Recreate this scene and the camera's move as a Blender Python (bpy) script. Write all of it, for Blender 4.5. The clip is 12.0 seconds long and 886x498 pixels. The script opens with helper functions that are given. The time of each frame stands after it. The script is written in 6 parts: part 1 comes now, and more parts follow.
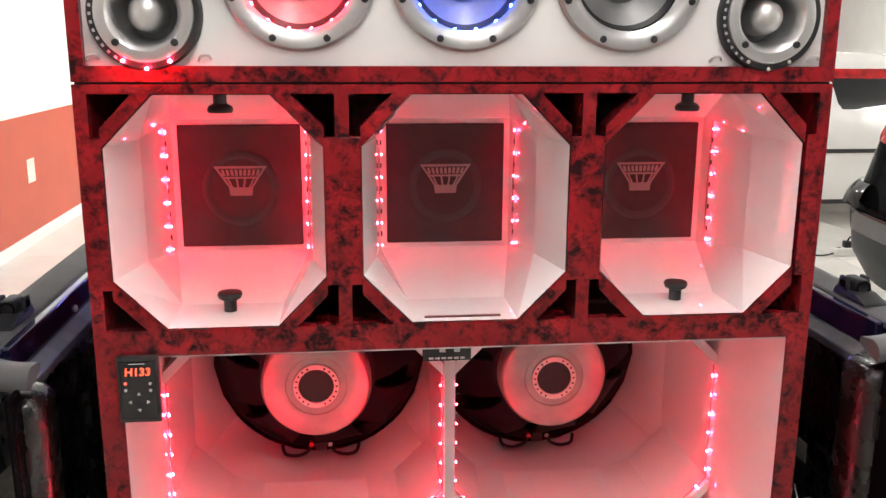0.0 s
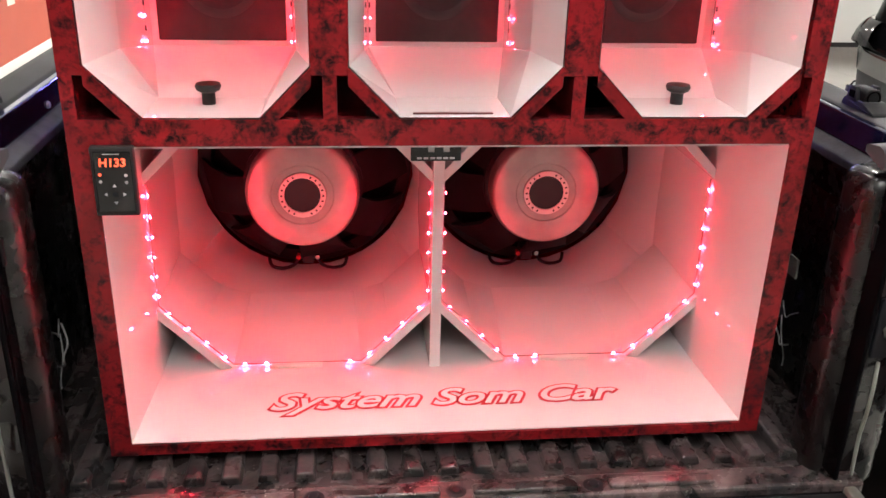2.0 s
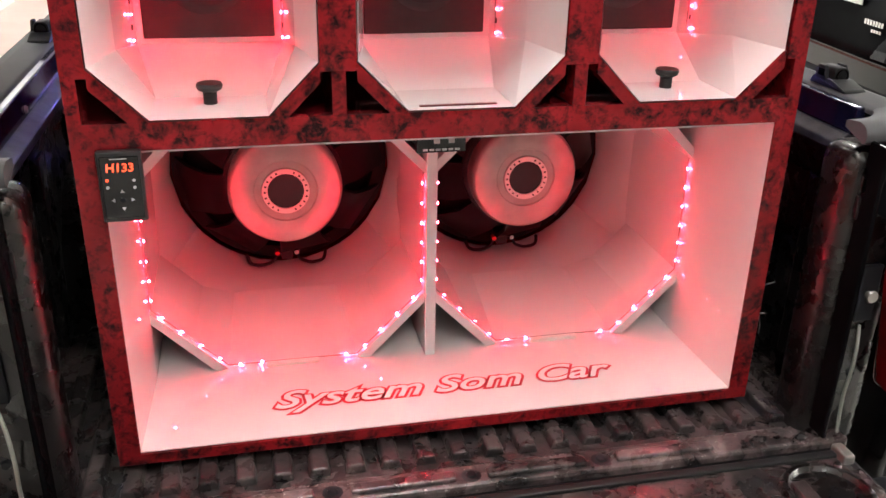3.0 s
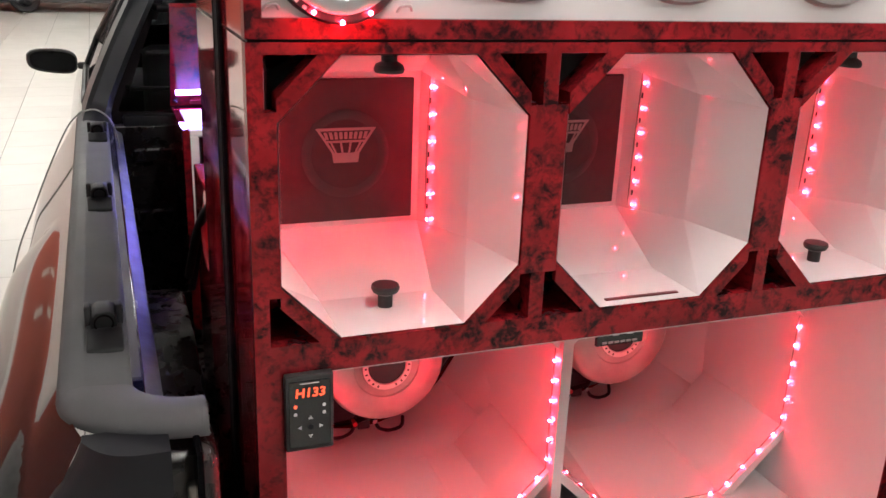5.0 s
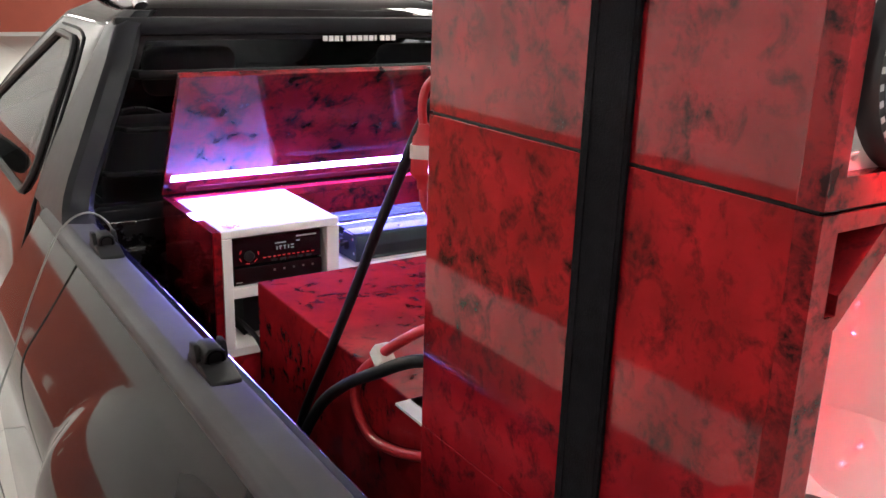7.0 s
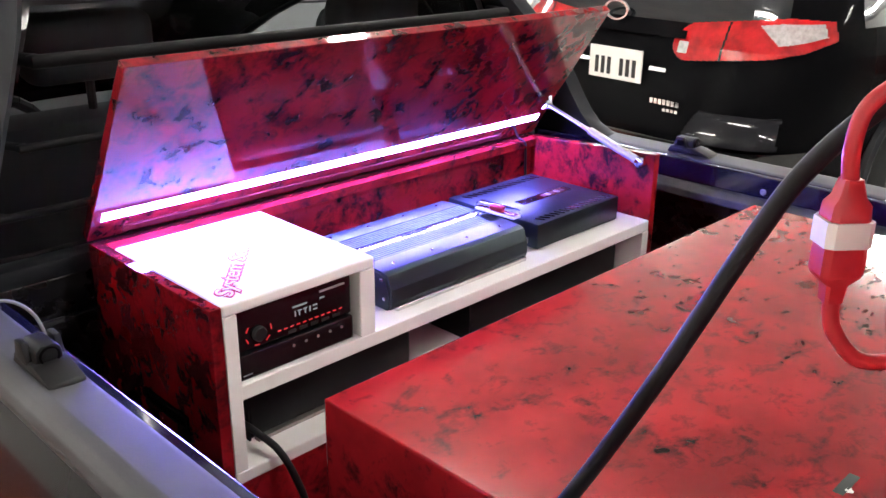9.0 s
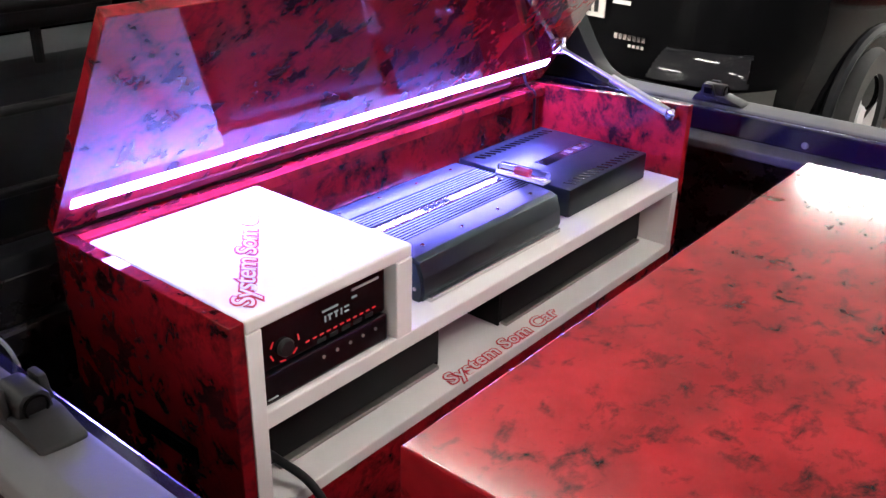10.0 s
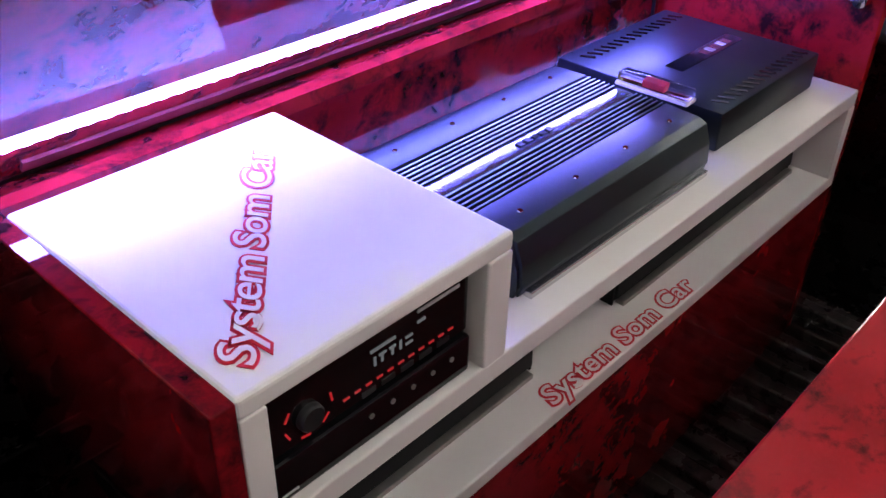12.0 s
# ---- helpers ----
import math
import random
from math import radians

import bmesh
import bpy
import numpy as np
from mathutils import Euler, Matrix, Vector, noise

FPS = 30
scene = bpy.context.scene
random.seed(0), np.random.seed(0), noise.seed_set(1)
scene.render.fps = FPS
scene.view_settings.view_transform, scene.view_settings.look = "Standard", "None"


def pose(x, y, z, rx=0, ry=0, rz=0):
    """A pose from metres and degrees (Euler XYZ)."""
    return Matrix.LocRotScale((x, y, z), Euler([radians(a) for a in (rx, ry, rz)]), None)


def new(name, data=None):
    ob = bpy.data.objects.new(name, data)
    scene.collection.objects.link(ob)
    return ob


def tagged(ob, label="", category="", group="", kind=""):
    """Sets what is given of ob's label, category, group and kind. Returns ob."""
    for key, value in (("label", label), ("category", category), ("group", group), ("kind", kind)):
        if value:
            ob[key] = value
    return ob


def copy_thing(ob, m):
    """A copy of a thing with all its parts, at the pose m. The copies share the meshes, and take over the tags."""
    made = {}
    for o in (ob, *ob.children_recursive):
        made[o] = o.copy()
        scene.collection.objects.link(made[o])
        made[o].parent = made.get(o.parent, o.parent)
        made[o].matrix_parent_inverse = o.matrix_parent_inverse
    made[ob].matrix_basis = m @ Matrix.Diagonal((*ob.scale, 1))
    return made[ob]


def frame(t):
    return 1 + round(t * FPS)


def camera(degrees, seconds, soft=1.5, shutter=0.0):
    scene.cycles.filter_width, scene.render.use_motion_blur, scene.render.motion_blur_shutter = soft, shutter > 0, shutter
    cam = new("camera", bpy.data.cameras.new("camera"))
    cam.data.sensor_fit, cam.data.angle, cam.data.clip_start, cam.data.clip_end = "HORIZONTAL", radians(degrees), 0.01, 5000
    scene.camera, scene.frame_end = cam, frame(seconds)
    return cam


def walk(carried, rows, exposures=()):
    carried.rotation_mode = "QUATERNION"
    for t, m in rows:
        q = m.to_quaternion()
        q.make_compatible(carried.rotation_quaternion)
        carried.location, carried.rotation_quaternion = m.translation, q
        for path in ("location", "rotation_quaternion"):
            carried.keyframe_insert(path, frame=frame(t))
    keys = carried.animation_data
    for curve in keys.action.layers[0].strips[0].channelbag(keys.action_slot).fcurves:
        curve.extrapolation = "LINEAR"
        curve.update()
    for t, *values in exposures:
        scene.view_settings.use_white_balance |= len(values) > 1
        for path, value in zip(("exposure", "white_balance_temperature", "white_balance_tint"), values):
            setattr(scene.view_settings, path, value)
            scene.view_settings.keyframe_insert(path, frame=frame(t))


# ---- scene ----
cam = camera(52.8, 12.0)
METRES, EYE, TILT, LEAN, TURN = 2.9, 1.55, 0.0, 0.0, -6.0
ROWS = [
    (0.0, 0.0, 0.0, 0.0, 0.05, -13.17, -0.23),
    (0.5, 0.0035, 0.0006, -0.0102, -0.15, -15.68, -0.17),
    (1.0, 0.007, 0.0035, -0.0187, -0.21, -18.38, -0.61),
    (1.5, 0.0058, 0.0092, -0.0259, 0.27, -20.97, -1.27),
    (2.0, 0.0028, 0.0108, -0.0287, 0.04, -22.96, -1.45),
    (2.5, -0.014, 0.0111, -0.0288, -2.53, -24.39, -1.1),
    (4.5, -0.1603, 0.0366, 0.0069, -14.12, -19.59, -2.27),
    (5.0, -0.1819, 0.0851, 0.0141, -14.44, -18.75, -2.1),
    (5.5, -0.2046, 0.1402, 0.0213, -15.85, -17.54, -1.66),
    (6.0, -0.2379, 0.1886, 0.0239, -18.08, -16.85, -1.91),
    (6.5, -0.2854, 0.241, 0.0276, -22.68, -16.77, -1.84),
    (7.0, -0.3269, 0.2805, 0.0272, -26.68, -16.99, -1.7),
    (9.0, -0.3458, 0.5262, 0.0203, -39.2, -20.84, -0.53),
    (9.5, -0.3537, 0.5767, 0.0179, -42.59, -22.66, -0.58),
    (10.0, -0.3368, 0.6201, 0.0128, -44.25, -25.02, -1.14),
    (10.5, -0.3084, 0.6664, 0.0082, -44.64, -27.09, -1.28),
    (11.0, -0.2842, 0.6996, -0.0025, -43.33, -29.61, -1.8),
    (11.5, -0.2634, 0.722, -0.0102, -41.76, -32.2, -1.72),
    (12.0, -0.2527, 0.7351, -0.0154, -41.1, -34.44, -1.21),
]
walk(cam, [(t, pose(0, 0, EYE, TILT, LEAN, TURN) @ pose(METRES * x, METRES * y, METRES * z, 90 + pitch, roll, yaw)) for t, x, y, z, yaw, pitch, roll in ROWS],
     [(0.0, 0.45), (1.0, 0.45), (2.5, 0.5), (4.5, 0.2), (5.5, 0.2), (6.0, 0.2), (7.0, 0.45), (9.0, 0.8), (10.0, 0.62), (11.0, 0.08), (12.0, -0.28)])

# ---------------------------------------------------------------- light
world = bpy.data.worlds.new("world")
scene.world = world
world.use_nodes = True
world.node_tree.nodes["Background"].inputs[0].default_value = (0.6, 0.65, 0.7, 1)
world.node_tree.nodes["Background"].inputs[1].default_value = 0.05

TUBE_STRENGTH = 115.0      # ceiling fluorescent fixtures
LED_RED = ((1.0, 0.018, 0.045), 1500.0)
LED_CENTRE = ((1.0, 0.025, 0.060), 330.0)
LED_WEAK = ((1.0, 0.018, 0.045), 850.0)
LED_BLUE = ((0.02, 0.10, 1.0), 300.0)
LED_LID = ((0.19, 0.175, 1.0), 500.0)


# ---------------------------------------------------------------- materials
def material(name):
    m = bpy.data.materials.new(name)
    m.use_nodes = True
    nt = m.node_tree
    return m, nt, nt.nodes["Principled BSDF"]


def noise_node(nt, scale, detail=4.0, rough=0.55, distort=0.0, stretch=(1, 1, 1), turn=(0, 0, 0)):
    co = nt.nodes.new("ShaderNodeTexCoord")
    mp = nt.nodes.new("ShaderNodeMapping")
    mp.inputs["Scale"].default_value = stretch
    mp.inputs["Rotation"].default_value = turn
    n = nt.nodes.new("ShaderNodeTexNoise")
    n.inputs["Scale"].default_value = scale
    n.inputs["Detail"].default_value = detail
    n.inputs["Roughness"].default_value = rough
    n.inputs["Distortion"].default_value = distort
    nt.links.new(co.outputs["Object"], mp.inputs["Vector"])
    nt.links.new(mp.outputs["Vector"], n.inputs["Vector"])
    return n.outputs["Fac"]


def ramp(nt, fac, stops):
    r = nt.nodes.new("ShaderNodeValToRGB")
    e = r.color_ramp.elements
    e[0].position, e[0].color = stops[0][0], (*stops[0][1], 1)
    e[1].position, e[1].color = stops[-1][0], (*stops[-1][1], 1)
    for p, c in stops[1:-1]:
        k = e.new(p)
        k.color = (*c, 1)
    nt.links.new(fac, r.inputs["Fac"])
    return r.outputs["Color"]


def mix(nt, fac, a, b):
    m = nt.nodes.new("ShaderNodeMix")
    m.data_type = "RGBA"
    for sock, v in ((m.inputs[0], fac), (m.inputs[6], a), (m.inputs[7], b)):
        if isinstance(v, (int, float)):
            sock.default_value = v
        elif isinstance(v, tuple):
            sock.default_value = (*v, 1)
        else:
            nt.links.new(v, sock)
    return m.outputs[2]


def bump(nt, b, fac, strength, dist=0.002):
    n = nt.nodes.new("ShaderNodeBump")
    n.inputs["Strength"].default_value = strength
    n.inputs["Distance"].default_value = dist
    nt.links.new(fac, n.inputs["Height"])
    nt.links.new(n.outputs["Normal"], b.inputs["Normal"])


def surface(name, color, rough=0.5, metal=0.0, coat=0.0, vary=0.15, scale=12.0, grain=0.0, grain_scale=300.0, rough_vary=0.1, spec=0.5, random=0.0):
    """Painted, plastic or metal surface with two scales of variation."""
    m, nt, b = material(name)
    f = noise_node(nt, scale, 5)
    lo = tuple(c * (1 - vary) for c in color)
    hi = tuple(min(1.0, c * (1 + vary)) for c in color)
    col = ramp(nt, f, [(0.3, lo), (0.7, hi)])
    if random:
        oi = nt.nodes.new("ShaderNodeObjectInfo")
        rr = ramp(nt, oi.outputs["Random"], [(0, (1 - random,) * 3), (1, (1.0, 1.0, 1.0))])
        mm = nt.nodes.new("ShaderNodeMix")
        mm.data_type, mm.blend_type = "RGBA", "MULTIPLY"
        mm.inputs[0].default_value = 1.0
        nt.links.new(col, mm.inputs[6])
        nt.links.new(rr, mm.inputs[7])
        col = mm.outputs[2]
    nt.links.new(col, b.inputs["Base Color"])
    f2 = noise_node(nt, scale * 2.7, 6, 0.65)
    mr = nt.nodes.new("ShaderNodeMapRange")
    mr.inputs[3].default_value = max(0.02, rough - rough_vary * rough)
    mr.inputs[4].default_value = min(1.0, rough + rough_vary * rough)
    nt.links.new(f2, mr.inputs[0])
    nt.links.new(mr.outputs[0], b.inputs["Roughness"])
    b.inputs["Metallic"].default_value = metal
    b.inputs["Specular IOR Level"].default_value = spec
    b.inputs["Coat Weight"].default_value = coat
    b.inputs["Coat Roughness"].default_value = 0.05
    if grain:
        bump(nt, b, noise_node(nt, grain_scale, 3), grain)
    return m


def emitter(name, color, strength, base=0.8):
    m, nt, b = material(name)
    b.inputs["Base Color"].default_value = (base, base, base, 1)
    b.inputs["Emission Color"].default_value = (*color, 1)
    b.inputs["Emission Strength"].default_value = strength
    return m


def marbled(name, red=(0.25, 0.009, 0.014), black=(0.009, 0.0045, 0.0055), cover=0.56, scale=16.0, stretch=(1, 1, 1), turn=(0.4, 0.3, 0.6), rough=0.045, soft=0.05, spec=0.55):
    """Glossy red lacquer sponged with black blotches in ragged strokes."""
    m, nt, b = material(name)
    big = noise_node(nt, scale, 6, 0.6, 0.5, stretch, turn)
    fine = noise_node(nt, scale * 4.2, 5, 0.6, 0.4, stretch, (0.9, 0.2, 0.1))
    clump = noise_node(nt, scale * 0.28, 2, 0.5, 0.0, (1, 1, 1), (0.2, 0.5, 0.3))
    add = nt.nodes.new("ShaderNodeMath")
    add.operation = "MULTIPLY_ADD"
    nt.links.new(fine, add.inputs[0])
    add.inputs[1].default_value = 0.30
    nt.links.new(big, add.inputs[2])
    addc = nt.nodes.new("ShaderNodeMath")
    addc.operation = "MULTIPLY_ADD"
    nt.links.new(clump, addc.inputs[0])
    addc.inputs[1].default_value = 0.32
    nt.links.new(add.outputs[0], addc.inputs[2])
    base = (cover + 0.15 + 0.16) / 1.3
    scaled = nt.nodes.new("ShaderNodeMath")
    scaled.operation = "MULTIPLY"
    nt.links.new(addc.outputs[0], scaled.inputs[0])
    scaled.inputs[1].default_value = 1 / 1.3
    mask = ramp(nt, scaled.outputs[0], [(base - soft * 0.9, (0, 0, 0)), (base + soft * 1.1, (0.95, 0.95, 0.95))])
    cloud = ramp(nt, noise_node(nt, scale * 0.35, 3), [(0.35, tuple(c * 0.72 for c in red)), (0.68, tuple(min(1, c * 1.22) for c in red))])
    nt.links.new(mix(nt, mask, cloud, black), b.inputs["Base Color"])
    b.inputs["Roughness"].default_value = rough
    # the sponged black is duller than the red lacquer
    dull = nt.nodes.new("ShaderNodeMath")
    dull.operation = "MULTIPLY_ADD"
    nt.links.new(mask, dull.inputs[0])
    dull.inputs[1].default_value = -0.5 * spec
    dull.inputs[2].default_value = spec
    nt.links.new(dull.outputs[0], b.inputs["Specular IOR Level"])
    bump(nt, b, noise_node(nt, 25, 2), 0.012, 0.004)
    return m


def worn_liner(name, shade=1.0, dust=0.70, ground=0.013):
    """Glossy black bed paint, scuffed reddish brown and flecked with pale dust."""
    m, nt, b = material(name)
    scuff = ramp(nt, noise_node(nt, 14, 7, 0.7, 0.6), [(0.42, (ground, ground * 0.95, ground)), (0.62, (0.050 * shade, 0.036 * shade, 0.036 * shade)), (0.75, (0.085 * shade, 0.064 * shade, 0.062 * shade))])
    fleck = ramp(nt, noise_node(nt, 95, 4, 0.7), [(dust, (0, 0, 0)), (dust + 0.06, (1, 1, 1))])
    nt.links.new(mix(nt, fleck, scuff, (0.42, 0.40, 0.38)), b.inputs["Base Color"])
    r = nt.nodes.new("ShaderNodeMapRange")
    r.inputs[1].default_value, r.inputs[2].default_value, r.inputs[3].default_value, r.inputs[4].default_value = 0.35, 0.65, 0.14, 0.42
    nt.links.new(noise_node(nt, 22, 5, 0.6), r.inputs[0])
    nt.links.new(r.outputs[0], b.inputs["Roughness"])
    bump(nt, b, noise_node(nt, 45, 5, 0.6), 0.35, 0.003)
    return m


RED = marbled("red_marbled_lacquer", cover=0.60, scale=31.0, stretch=(0.9, 1.15, 1.0), soft=0.10)
RED_TOP = marbled("red_marbled_satin_lacquer", red=(0.27, 0.010, 0.014), cover=0.63, scale=30.0, stretch=(0.9, 1.2, 1.0), rough=0.11, soft=0.085, spec=0.42)
RED_SIDE = marbled("red_marbled_inner_lacquer", red=(0.27, 0.008, 0.012), cover=0.57, scale=30.0, stretch=(1.0, 1.0, 0.8), rough=0.26, soft=0.08, spec=0.2)
RED_DENSE = marbled("densely_marbled_red_lacquer", red=(0.20, 0.007, 0.012), cover=0.55, scale=27.0, stretch=(0.9, 1.0, 0.9), soft=0.085)
RED_FRONT = marbled("red_marbled_edge", red=(0.21, 0.009, 0.013), cover=0.54, scale=42.0, rough=0.24, soft=0.085, spec=0.25)
RED_DARK = surface("dark_red_lacquer", (0.10, 0.006, 0.008), 0.35, vary=0.3)
WHITE = surface("white_laminate", (0.69, 0.68, 0.68), 0.06, coat=0.0, spec=0.5, vary=0.02, scale=5, rough_vary=0.3, grain=0.004, grain_scale=40)
WHITE_MATT = surface("white_painted_board", (0.78, 0.77, 0.75), 0.38, vary=0.03, scale=9, grain=0.03, grain_scale=120)
BLACK = surface("black_plastic", (0.012, 0.012, 0.013), 0.42, vary=0.3, scale=25, grain=0.05)
BLACK_GLOSS = surface("black_gloss", (0.006, 0.006, 0.007), 0.10, vary=0.2)
BLACK_CLOTH = surface("black_webbing", (0.006, 0.006, 0.0075), 0.85, spec=0.08, vary=0.3, scale=60, grain=0.4, grain_scale=500)
GRILLE = surface("black_grille_cloth", (0.014, 0.011, 0.011), 0.75, vary=0.3, scale=30, grain=0.3, grain_scale=700)
RUBBER = surface("black_rubber", (0.008, 0.008, 0.009), 0.55, spec=0.25, vary=0.25, scale=30, grain=0.1)
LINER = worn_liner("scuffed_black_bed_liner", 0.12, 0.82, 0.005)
LEDGE = surface("worn_grey_liner_edge", (0.055, 0.055, 0.058), 0.45, spec=0.3, vary=0.5, scale=14, grain=0.2, grain_scale=120, rough_vary=0.3)
SILL = worn_liner("dusty_bed_sill", 2.3, 0.64)
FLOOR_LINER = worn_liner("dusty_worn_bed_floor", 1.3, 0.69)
RAIL = surface("grey_plastic_rail_cap", (0.066, 0.066, 0.069), 0.55, spec=0.10, vary=0.12, scale=7, grain=0.08, grain_scale=350)
DARK_TRIM = surface("dark_grey_plastic_trim", (0.011, 0.0115, 0.014), 0.45, spec=0.15, vary=0.15, scale=8, grain=0.08, grain_scale=350)
PAINT = surface("glossy_black_car_paint", (0.011, 0.009, 0.010), 0.045, metal=0.0, coat=0.0, spec=0.095, vary=0.06, scale=3)
# blue in this base colour stands for the LED strip's light on the lip
LIP_LED_TINT = surface("black_lip_paint_tinted_by_led", (0.008, 0.008, 0.030), 0.10, spec=0.7, vary=0.1, scale=5)
PAINT_BLACK = surface("black_car_paint", (0.003, 0.003, 0.0035), 0.05, coat=0.0, spec=0.014, vary=0.1, scale=3)
BUMPER = surface("glossy_dark_grey_bumper", (0.010, 0.010, 0.012), 0.06, spec=0.2, vary=0.1, scale=6)
PAINT_WHITE = surface("white_car_paint", (0.72, 0.72, 0.70), 0.2, coat=1.0, vary=0.03, scale=2)
PAINT_GREY = surface("dark_grey_car_paint", (0.055, 0.053, 0.055), 0.2, coat=0.5, vary=0.06, scale=2)
SILVER = surface("brushed_aluminium", (0.62, 0.62, 0.63), 0.26, metal=1.0, vary=0.06, scale=18, grain=0.03, grain_scale=200)
CAST = surface("cast_aluminium_rim", (0.50, 0.50, 0.50), 0.36, metal=0.9, vary=0.12, scale=20, grain=0.1, grain_scale=250)
HORN_METAL = surface("satin_machined_aluminium", (0.56, 0.56, 0.56), 0.40, metal=0.9, vary=0.08, scale=14, grain=0.04, grain_scale=250)
CHROME = surface("chrome", (0.75, 0.75, 0.76), 0.08, metal=1.0, vary=0.03)
MAGNET = surface("zinc_plated_steel", (0.38, 0.365, 0.34), 0.38, metal=0.85, vary=0.12, scale=22, rough_vary=0.3)
AMP_GREY = surface("anodised_grey_aluminium", (0.040, 0.053, 0.059), 0.42, spec=0.2, metal=0.95, vary=0.08, scale=10, grain=0.04)
HOLE = surface("unlit_black_recess", (0.002, 0.002, 0.002), 0.9, vary=0.2, spec=0.02)
BASKET = surface("matt_black_basket", (0.004, 0.004, 0.0045), 0.55, vary=0.3, spec=0.25)
GUARD = surface("matt_black_guard_bar", (0.004, 0.004, 0.0045), 0.6, vary=0.2, spec=0.08)
BAR = surface("polished_grey_aluminium", (0.26, 0.30, 0.31), 0.20, metal=0.9, vary=0.12, scale=30)
# pale colour of the fin tops stands for the light caught on their edges
AMP_GLINT = surface("pale_fin_edge_glint", (0.16, 0.22, 0.22), 0.38, metal=0.8, vary=0.1)
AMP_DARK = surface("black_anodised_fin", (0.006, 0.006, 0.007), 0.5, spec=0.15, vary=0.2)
AMP_BLACK = surface("satin_black_metal", (0.034, 0.044, 0.052), 0.40, metal=0.9, vary=0.15, scale=12, grain=0.06)
RED_PVC = surface("red_cable_sheath", (0.47, 0.018, 0.026), 0.4, vary=0.12, scale=30)
WHITE_PLASTIC = surface("white_plastic", (0.72, 0.70, 0.66), 0.4, vary=0.05)
GREY_CABLE = surface("grey_cable", (0.20, 0.21, 0.19), 0.55, vary=0.15)
CEILING_DARK = surface("pale_grey_metal_ceiling", (0.58, 0.58, 0.585), 0.6, vary=0.15, scale=2)
SHUTTER = surface("grey_shutter", (0.28, 0.28, 0.285), 0.5, vary=0.12, scale=4)
RED_INK = surface("red_vinyl_lettering", (0.55, 0.012, 0.03), 0.3, vary=0.06)
WHITE_INK = surface("white_vinyl_lettering", (0.80, 0.78, 0.78), 0.25, vary=0.03)
EMBLEM_INK = surface("dull_grey_print", (0.20, 0.19, 0.19), 0.5, vary=0.15)
HOOK = surface("black_grained_plastic", (0.007, 0.007, 0.008), 0.55, spec=0.2, vary=0.2, grain=0.1)
GREY_INK = surface("pale_grey_print", (0.42, 0.41, 0.41), 0.4, vary=0.1)
CONE = surface("grey_metallic_cone", (0.14, 0.14, 0.143), 0.40, metal=0.2, vary=0.15, scale=30)
HANDLE_MATT = surface("matt_black_knob", (0.010, 0.010, 0.010), 0.55, vary=0.2)
WALL_WHITE = surface("white_wall_paint", (0.82, 0.82, 0.80), 0.6, vary=0.03, scale=2, grain=0.06, grain_scale=80)
WALL_RED = surface("terracotta_red_wall_paint", (0.50, 0.095, 0.055), 0.5, vary=0.06, scale=2, grain=0.06, grain_scale=80)
TILE = surface("cream_floor_tile", (0.68, 0.67, 0.63), 0.32, vary=0.05, scale=3, rough_vary=0.35, random=0.06)
GROUT = surface("grey_grout", (0.20, 0.19, 0.18), 0.8, vary=0.2, scale=20)
TYRE = surface("tyre_rubber", (0.009, 0.009, 0.0095), 0.7, vary=0.25, scale=25, grain=0.2)
LENS_RED = surface("red_lamp_lens", (0.33, 0.006, 0.008), 0.08, coat=0.4, vary=0.45, scale=14)
LENS_DARK = surface("dark_red_lamp_lens", (0.15, 0.004, 0.006), 0.12, spec=0.3, vary=0.3)
MIRROR = surface("tinted_mirror_glass", (0.13, 0.135, 0.14), 0.04, metal=1.0, vary=0.03)
LENS_CLEAR = surface("clear_lamp_lens", (0.46, 0.40, 0.40), 0.16, metal=0.3, coat=0.5, vary=0.25, scale=40)
ALLOY = surface("silver_alloy_wheel_paint", (0.52, 0.52, 0.53), 0.32, metal=0.35, coat=0.3, vary=0.06)
PAPER = surface("white_paper", (0.80, 0.78, 0.72), 0.7, vary=0.03)
UPHOLSTERY = surface("dark_grey_upholstery", (0.03, 0.03, 0.032), 0.8, vary=0.2, grain=0.2)

LED_ON_RED = emitter("lit_red_led", *LED_RED)
LED_ON_CENTRE = emitter("faint_red_centre_led", *LED_CENTRE)
LED_ON_HORN = emitter("lit_red_horn_led", LED_RED[0], 950.0)
LED_ON_FAINT = emitter("faint_red_led", LED_RED[0], 520.0)
LED_ON_RING = emitter("lit_red_ring_led", LED_RED[0], 800.0)
LED_ON_WEAK = emitter("dim_red_led", *LED_WEAK)
LED_ON_BLUE = emitter("lit_blue_led", *LED_BLUE)
LED_STRIP = emitter("lit_violet_white_led", *LED_LID)
LED_SLEEVE = emitter("glowing_led_sleeve", LED_LID[0], 125.0)
LED_OFF = surface("unlit_led_chip", (0.55, 0.50, 0.42), 0.3, vary=0.1)
DIGIT = emitter("orange_red_display_digit", (1.0, 0.075, 0.02), 1.6, 0.05)
DISPLAY_RED = emitter("red_radio_backlight", (1.0, 0.012, 0.02), 0.4, 0.03)
DISPLAY_WHITE = emitter("white_radio_display", (0.9, 0.92, 1.0), 0.13, 0.03)
TUBE_LIGHT = emitter("lit_fluorescent_tube", (1.0, 0.97, 0.92), TUBE_STRENGTH)


def glass(name, tint, rough=0.0):
    m, nt, b = material(name)
    b.inputs["Base Color"].default_value = (*tint, 1)
    b.inputs["Transmission Weight"].default_value = 1.0
    b.inputs["Roughness"].default_value = rough
    b.inputs["IOR"].default_value = 1.12
    return m


